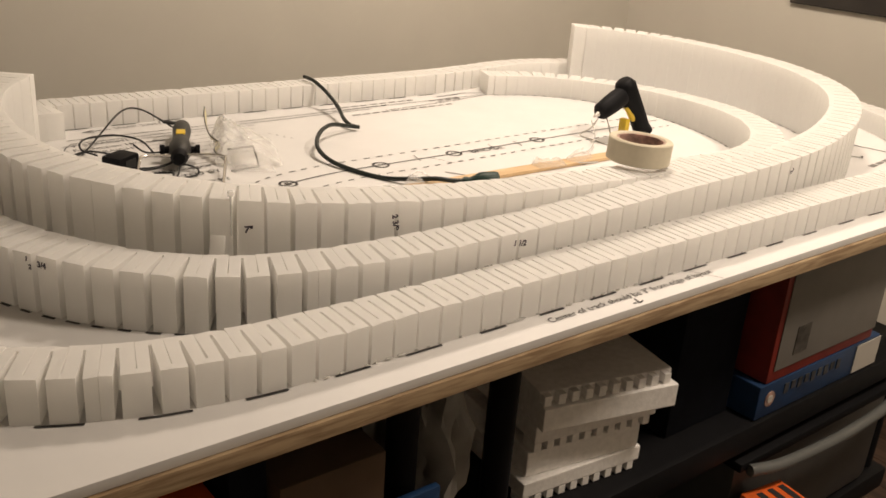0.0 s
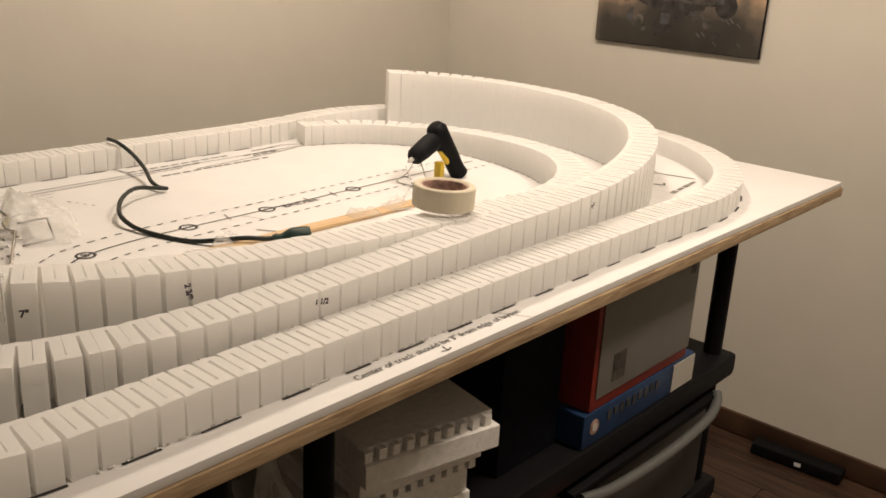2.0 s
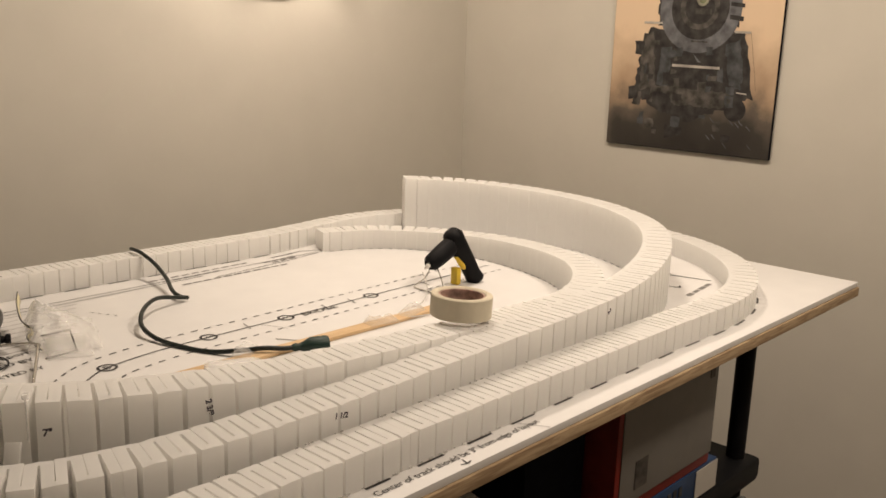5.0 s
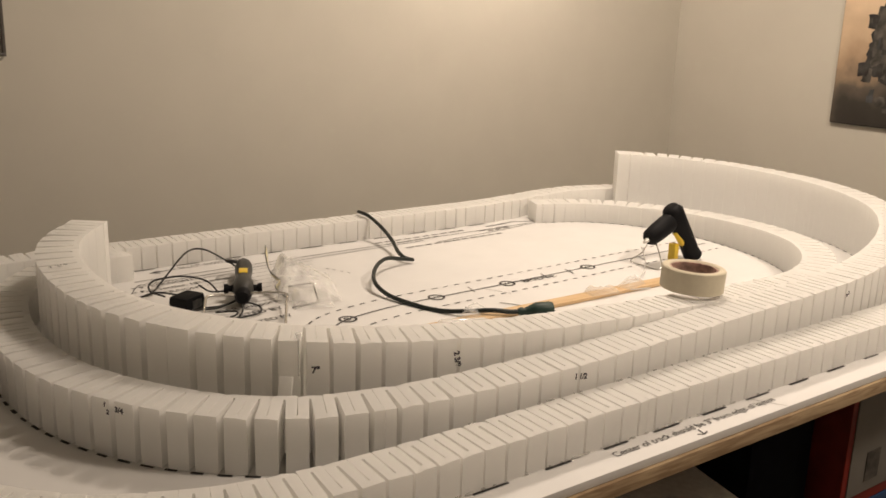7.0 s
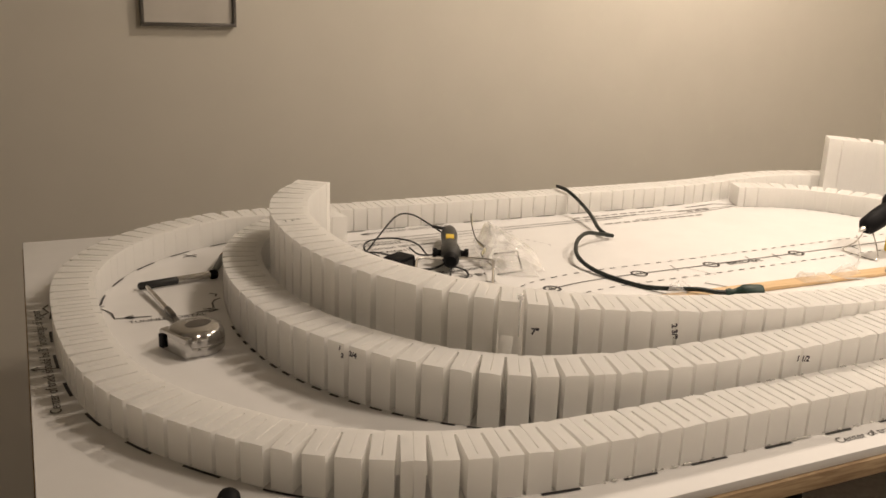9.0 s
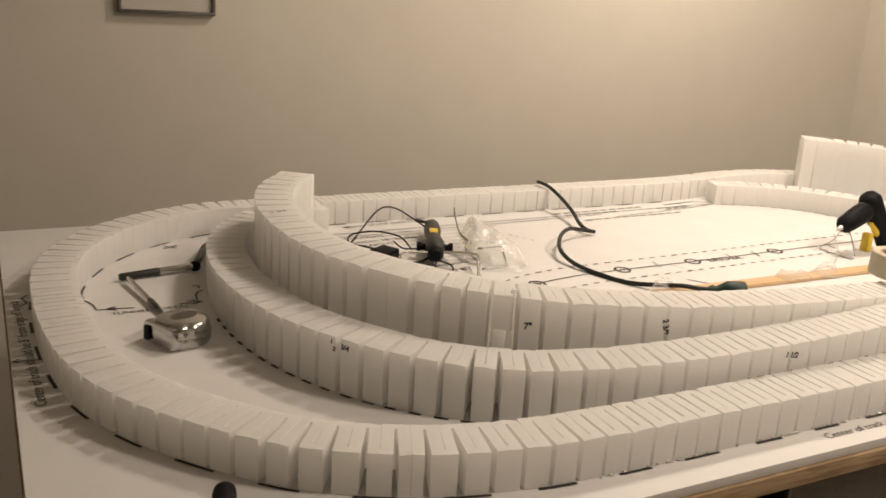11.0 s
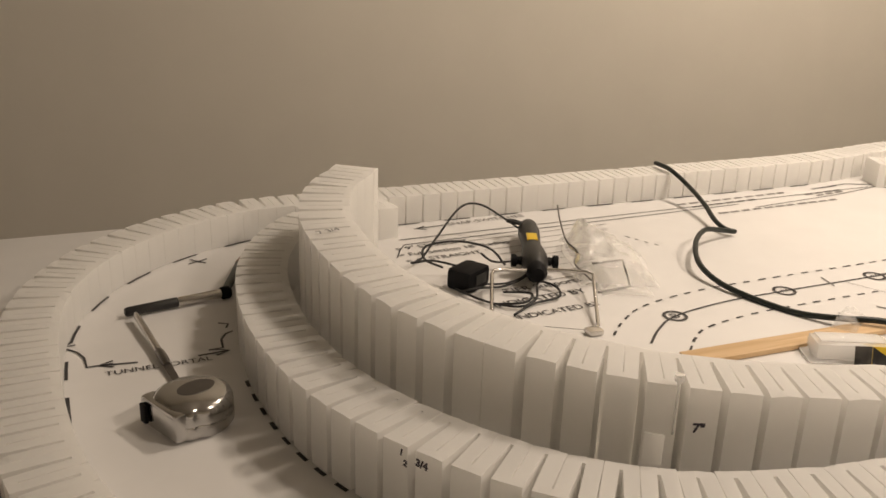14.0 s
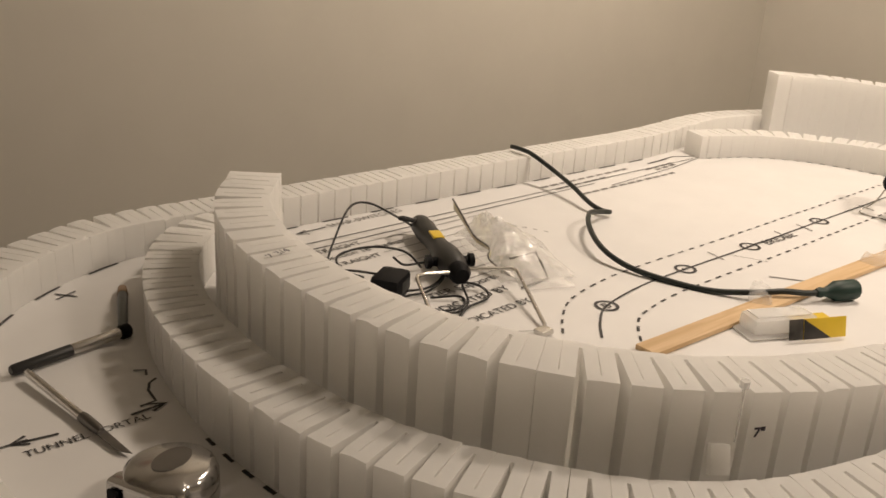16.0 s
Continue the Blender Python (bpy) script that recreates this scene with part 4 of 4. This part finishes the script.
part("collar", tube(bmesh.new(), [head - a * 0.012, head + a * 0.006, head + a * 0.016], 0.014, 14, radii=[0.014, 0.015, 0.010]), BLACK, cutter)
part("bow_arm", tube(bmesh.new(), [(0.722, 0.785, 0.026), (0.755, 0.765, 0.028), (0.776, 0.752, 0.028), (0.782, 0.742, 0.027), (0.724, 0.632, 0.006), (0.712, 0.622, 0.004)], 0.0026, 10), STEEL, cutter)
part("bow_arm", tube(bmesh.new(), [(0.708, 0.785, 0.026), (0.668, 0.797, 0.028), (0.655, 0.797, 0.028), (0.648, 0.788, 0.027), (0.600, 0.685, 0.006)], 0.0026, 10), STEEL, cutter)
part("hot_wire", tube(bmesh.new(), [(0.600, 0.685, 0.006), (0.714, 0.624, 0.004)], 0.0004, 6), DARK_STEEL, cutter)
part("clamp", boxed((0.702, 0.614, 0.001), (0.722, 0.630, 0.008), 0.002), STEEL, cutter)
part("strain_relief", tube(bmesh.new(), spline([tail, tail + Vector((-0.020, 0.012, 0.006)), tail + Vector((-0.038, -0.004, 0.012)), tail + Vector((-0.026, -0.020, 0.012)), tail + Vector((-0.012, -0.012, 0.010))], 0.004), 0.003, 8), BLACK_SOFT, cutter)

adapter = empty("power_adapter", "black plug-in power adapter with a tangle of thin cord", "power adapter")
part("case", boxed((-0.026, -0.020, 0.0), (0.026, 0.020, 0.031), 0.007), BLACK, adapter).matrix_world = pose(0.625, 0.815, 0.001, 0, 0, 32)
part("face_plate", boxed((-0.012, -0.0214, 0.009), (0.014, -0.0202, 0.024), 0.001), CHARCOAL, adapter).matrix_world = pose(0.625, 0.815, 0.001, 0, 0, 32)
for pts in ([(0.612, 0.825, 0.03), (0.586, 0.855, 0.03), (0.572, 0.900, 0.012), (0.60, 0.93, 0.006), (0.64, 0.972, 0.02), (0.70, 1.02, 0.05), (0.735, 1.02, 0.052), (0.765, 0.995, 0.035), (0.785, 0.965, 0.02)],
            [(0.665, 0.862, 0.030), (0.690, 0.868, 0.012), (0.73, 0.86, 0.010), (0.72, 0.82, 0.006), (0.67, 0.79, 0.006), (0.63, 0.785, 0.010), (0.60, 0.79, 0.006)],
            [(0.590, 0.825, 0.03), (0.572, 0.85, 0.036), (0.585, 0.875, 0.045), (0.63, 0.868, 0.05), (0.67, 0.845, 0.043), (0.69, 0.832, 0.02)],
            [(0.600, 0.80, 0.006), (0.625, 0.75, 0.004), (0.66, 0.722, 0.004), (0.69, 0.735, 0.006), (0.715, 0.775, 0.012), (0.735, 0.76, 0.008), (0.725, 0.735, 0.004), (0.68, 0.725, 0.004), (0.64, 0.70, 0.004)],
            [(0.60, 0.83, 0.006), (0.66, 0.80, 0.006), (0.70, 0.81, 0.004), (0.73, 0.83, 0.006)],
            [(0.66, 0.775, 0.004), (0.69, 0.75, 0.008), (0.665, 0.72, 0.010), (0.63, 0.735, 0.006)]):
    part("cord", tube(bmesh.new(), spline(pts, 0.006), 0.0017, 8), BLACK_SOFT, adapter)

# ---------------------------------------------------------------- tape measure
tm = empty("tape_measure", "chrome tape measure lying on its side", "tape measure", pose(0.217, 0.570, 0.001, 0, 0, 25))


def dee(k, z, flat=-0.036):
    """Outline of the case, flat on one side."""
    pts = []
    for i in range(48):
        t = i * math.tau / 48
        x, y = 0.040 * k * math.cos(t), 0.039 * k * math.sin(t)
        if x < -0.01:
            x = max(x, flat * k) if y > -0.01 else x * 0.95
        if x < -0.012 and y < 0:
            y = max(y * 1.12, -0.034 * k)
        pts.append((x, y, z))
    return pts


def loft(rows, cap=True):
    bm = bmesh.new()
    vs = [[bm.verts.new(p) for p in r] for r in rows]
    n = len(vs[0])
    for a_, b_ in zip(vs, vs[1:]):
        for k in range(n):
            bm.faces.new((a_[k], a_[(k + 1) % n], b_[(k + 1) % n], b_[k]))
    if cap:
        bm.faces.new(vs[0][::-1])
        bm.faces.new(vs[-1])
    return bm


part("case", loft([dee(0.93, 0), dee(1.0, 0.004), dee(1.0, 0.014), dee(0.985, 0.0152), dee(1.0, 0.0165), dee(0.99, 0.026), dee(0.93, 0.032), dee(0.80, 0.035)]), CHROME, tm)
part("side_label", loft([[(0.006 + 0.020 * math.cos(t * math.tau / 32), 0.003 + 0.013 * math.sin(t * math.tau / 32), z) for t in range(32)] for z in (0.0348, 0.0355)]), DARK_STEEL, tm, "dark worn label")
part("mouth", boxed((-0.0385, -0.030, 0.001), (-0.020, 0.034, 0.0315), 0.005), CHROME, tm)
part("hook", boxed((-0.0425, 0.018, 0.006), (-0.0388, 0.028, 0.026), 0.001), BLACK, tm)

# ---------------------------------------------------------------- craft knives and pencil
def rod(name, p, q, rows, parent, mat, seg=14):
    p, q = Vector(p), Vector(q)
    return part(name, tube(bmesh.new(), [p.lerp(q, k) for k, _ in rows], 0.005, seg, radii=[r for _, r in rows]), mat, parent)


k1 = empty("craft_knife", "silver craft knife with a dark cap lying on the board", "craft knife")
A, B = (0.172, 0.853, 0.008), (0.308, 0.882, 0.008)
rod("cap", A, B, [(0, 0.0045), (0.02, 0.0062), (0.48, 0.0066), (0.485, 0.004)], k1, CHARCOAL)
rod("grip", A, B, [(0.485, 0.0052), (0.50, 0.0062), (0.90, 0.0062), (0.905, 0.004)], k1, STEEL)
rod("end_cap", A, B, [(0.90, 0.0072), (0.915, 0.0084), (0.985, 0.0082), (1.0, 0.006)], k1, BLACK)
k2 = empty("craft_knife", "thin aluminium craft knife with an exposed dark blade", "craft knife")
A, B = (0.184, 0.838, 0.010), (0.2125, 0.648, 0.0045)
rod("grip", A, B, [(0, 0.0034), (0.03, 0.0042), (0.55, 0.0042), (0.57, 0.0034)], k2, STEEL)
rod("chuck", A, B, [(0.57, 0.005), (0.60, 0.0056), (0.72, 0.0052), (0.75, 0.0034)], k2, DARK_STEEL)
bm = bmesh.new()
pa, pb = Vector(A).lerp(Vector(B), 0.74), Vector(B)
u = (pb - pa).normalized()
w = Vector((-u.y, u.x, 0)) * 0.0045
vs = [bm.verts.new(p) for p in (pa + w, pa - w, pb - u * 0.012 - w, pb + w * 0.7)]
bm.faces.new(vs)
bl = part("blade", bm, DARK_STEEL, k2, smooth=False)
bl.modifiers.new("thick", "SOLIDIFY").thickness = 0.0008
pencil = empty("marker_pen", "brown marker pen with a dark tip beside the riser", "marker pen")
A, B = (0.303, 0.890, 0.008), (0.347, 1.003, 0.008)
rod("barrel", A, B, [(0, 0.004), (0.03, 0.0055), (0.78, 0.0062), (0.80, 0.005)], pencil, GREY_PLASTIC)
rod("tip", A, B, [(0.78, 0.0066), (0.80, 0.0070), (0.95, 0.0055), (1.0, 0.0025)], pencil, CARD)

# ---------------------------------------------------------------- shelving under the board
def shelf_unit(x0, x1, label):
    unit = empty("shelf_unit", label, "shelving", group="black shelving under the board")
    for x in (x0, x1):
        for y in (0.085, 0.50):
            for z0, z1 in ((FLOOR + 0.001, -0.7405), (-0.6795, -0.4125), (-0.3515, -0.0345)):
                part("post", tube(bmesh.new(), [(x, y, z0), (x, y, z1)], 0.0205, 18), BLACK, unit)
    for z in (-0.41, -0.738):
        bm = boxed((x0 - 0.045, 0.042, z), (x1 + 0.045, 0.545, z + 0.056), 0.014)
        part("shelf_tray", bm, BLACK, unit)
    return unit


shelf_unit(0.865, 2.036, "black plastic shelving unit packed with boxes")
shelf_unit(-0.35, 0.70, "black plastic shelving unit holding bags and boxes")
TRAY = -0.3535


def carton(name, lo, hi, mat, label, category, m=None, bevel=0.003):
    ob = empty(name, label, category, m)
    part("body", boxed(lo, hi, bevel), mat, ob)
    return ob


blue = carton("blue_box", (1.452, 0.050, TRAY), (1.865, 0.40, -0.2855), BLUE, "flat blue cardboard box on the black shelf", "box")
part("label", boxed((1.775, 0.0482, -0.350), (1.866, 0.0497, -0.290)), MAT_CARD, blue, "white paper label", smooth=False)
bm = bmesh.new()
for k in range(9):
    x = 1.53 + 0.022 * k
    box(bm, (x, 0.0484, -0.320 + (k % 2) * 0.004), (x + 0.013, 0.0497, -0.300))
part("printed_bars", bm, P_BLUE_DIM, blue, smooth=False)
badge = part("badge", tube(bmesh.new(), [(1.487, 0.0484, -0.317), (1.487, 0.0497, -0.317)], 0.015, 24), CARD_PINK, blue, "round pale orange badge")
part("badge_ring", tube(bmesh.new(), [(1.487, 0.0476, -0.317), (1.487, 0.0483, -0.317)], 0.008, 24), MAT_CARD, badge)
red = carton("red_box", (1.468, 0.052, -0.2845), (1.828, 0.42, -0.050), RED, "red cardboard box with a grey front on the blue box", "box")
panel = part("front_panel", boxed((1.482, 0.0495, -0.262), (1.829, 0.0518, -0.051), 0.001), GREY_CARD, red, "plain grey front")
part("label", boxed((1.530, 0.0480, -0.240), (1.572, 0.0493, -0.185)), P_MID, panel, "dark square label", smooth=False)
part("label", boxed((1.795, 0.0480, -0.095), (1.812, 0.0493, -0.060)), P_MID, panel, "dark label", smooth=False)
dk = carton("dark_box", (1.27, 0.10, TRAY), (1.44, 0.48, -0.10), BLACK_BOX, "dark box deep on the shelf", "box")
part("lid", boxed((1.266, 0.096, -0.0995), (1.444, 0.484, -0.075), 0.002), BLACK_BOX, dk)


def slab_foam(z, x0, x1, y0, y1, t, yaw, upper, lower, label):
    """Packing foam sheet; upper and lower give rows of teeth along its front edge."""
    ob = empty("foam_slab", label, "foam slab", pose(x0, y0, z, 0, 0, yaw), "stack of packing foam slabs")
    w, dpt = x1 - x0, y1 - y0
    z0 = 0.015 if lower else 0.0
    part("plate", boxed((0, 0.012 if upper else 0.0, z0), (w, dpt, t), 0.002), FOAM_EDGE, ob, smooth=False)
    n = int(w / 0.0225)
    for k in range(n):
        x = k * w / n + random.uniform(0, 0.001)
        if lower:
            part("tooth", boxed((x, 0.0005, 0), (x + 0.0125, 0.030, z0 - 0.0003), 0.0008), FOAM_EDGE, ob, smooth=False)
        if upper:
            part("tooth", boxed((x, -0.001, t - 0.017), (x + 0.0125, 0.0117, t - 0.0005), 0.0008), FOAM_EDGE, ob, smooth=False)
    if upper:
        part("ledge", boxed((-0.001, -0.008, 0), (w + 0.001, 0.0117, t - 0.0175), 0.0015), FOAM_EDGE, ob, smooth=False)
    return ob


for z, x0, x1, y0, y1, yaw, t_, up, low in ((TRAY + 0.001, 0.955, 1.185, 0.096, 0.42, -6, 0.040, False, True),
                                           (-0.3120, 0.968, 1.18, 0.108, 0.41, -9, 0.042, False, False),
                                           (-0.2695, 0.975, 1.20, 0.104, 0.42, -10, 0.046, False, True),
                                           (-0.2230, 0.972, 1.205, 0.094, 0.42, -13, 0.055, True, False)):
    slab_foam(z, x0 - 0.018, x1 - 0.018, y0, y1, t_, yaw, up, low, "white packing foam slab with toothed edges in a stack")

tote = empty("storage_tote", "dark storage tote with a grey handle under the shelf", "storage tote")
part("tub", boxed((1.43, 0.050, -0.680), (1.985, 0.48, -0.445), 0.02), TOTE_BODY, tote)
part("lid_rim", boxed((1.42, 0.035, -0.4445), (1.995, 0.49, -0.425), 0.006), BLACK, tote)
part("handle", tube(bmesh.new(), spline([(1.44, 0.030, -0.440), (1.52, 0.012, -0.443), (1.70, 0.004, -0.446), (1.88, 0.010, -0.444), (1.965, 0.026, -0.437), (1.990, 0.040, -0.424)], 0.02), 0.011, 12), GREY_PLASTIC, tote, "curved grey handle")

orange = carton("orange_carton", (-0.10, -0.15, FLOOR + 0.001), (0.0, 0.0, -0.494), WHITE_LABEL, "white and orange carton standing on the floor", "carton", pose(1.538, 0.02, 0, 0, 0, -8))
part("orange_band", boxed((-0.1012, -0.085, -0.60), (0.0012, 0.0012, -0.4928), 0.001), ORANGE, orange)
for k in range(3):
    part("printed_bar", boxed((-0.020 - 0.028 * k, -0.072, -0.4926), (-0.006 - 0.028 * k, -0.012, -0.4918)), INK, orange, smooth=False)

carton("brown_box", (0.52, 0.06, TRAY), (0.66, 0.35, -0.13), SHADED_CARD, "brown cardboard box in shadow under the board", "box")
carton("blue_box", (0.60, 0.045, TRAY), (0.735, 0.056, -0.20), BLUE, "blue printed box in shadow", "box")
ob = carton("orange_box", (0.30, 0.05, TRAY), (0.46, 0.32, -0.135), ORANGE, "orange box in shadow under the board", "box")
carton("dark_box", (0.47, 0.08, TRAY), (0.515, 0.32, -0.09), BLACK_BOX, "narrow dark box on the shelf", "box")
bagd = empty("storage_bag", "cloudy plastic storage bag hanging from the shelf", "plastic bag")
bm = bmesh.new()
d_ = bmesh.ops.create_icosphere(bm, subdivisions=4, radius=1)
for v in d_["verts"]:
    n_ = 1 + 0.28 * noise.noise(v.co * 2.1) + 0.12 * noise.noise(v.co * 6)
    v.co = Vector((0.785 + 0.052 * v.co.x * n_, 0.17 + 0.09 * v.co.y * n_, -0.21 + 0.135 * v.co.z * n_))
part("bag", bm, DIM_BAG, bagd)
strip = empty("power_bar", "black power bar lying on the floor by the wall", "power bar")
part("body", boxed((-0.03, -0.14, 0.001), (0.03, 0.14, 0.04), 0.008), BLACK, strip)
part("switch", boxed((-0.032, -0.02, 0.015), (-0.0302, 0.0, 0.028), 0.0005), WHITE_LABEL, strip)
strip.matrix_world = pose(2.850, 0.10, FLOOR, 0, 0, 4)

fat = empty("black_marker", "thick black marker pen lying on the board", "marker pen")
A, B = (0.176, 0.152, 0.0125), (0.140, 0.030, 0.0125)
rod("cap", A, B, [(0, 0.004), (0.02, 0.0085), (0.05, 0.011), (0.10, 0.0118), (0.38, 0.0118), (0.385, 0.0105)], fat, BLACK, 20)
rod("barrel", A, B, [(0.386, 0.0108), (0.98, 0.0108), (1.0, 0.009)], fat, BLACK, 20)

# ---------------------------------------------------------------- floor planks
PLANK_W, PLANK_L = 0.125, 1.22
plank_mesh = mesh_of(boxed((0.0012, 0.0012, -0.011), (PLANK_W - 0.0012, PLANK_L - 0.0012, 0), 0.0012), "plank", FLOOR_WOOD)
row = 0
while WEST + (row + 1) * PLANK_W < WALL_X:
    y = SOUTH - (row * 0.47) % PLANK_L
    while y < WALL_Y:
        if y > SOUTH and y + PLANK_L < WALL_Y:
            plank = new("plank", plank_mesh)
            plank.parent = floor
            plank.location = (WALL_X - 0.015 - (row + 1) * PLANK_W, y, FLOOR)
        else:
            lo, hi = max(y, SOUTH), min(y + PLANK_L, WALL_Y - 0.015)
            part("plank", boxed((0.0012, 0.0012, -0.011), (PLANK_W - 0.0012, hi - lo - 0.0012, 0), 0.0012), FLOOR_WOOD, floor).location = (WALL_X - 0.015 - (row + 1) * PLANK_W, lo, FLOOR)
        y += PLANK_L
    row += 1
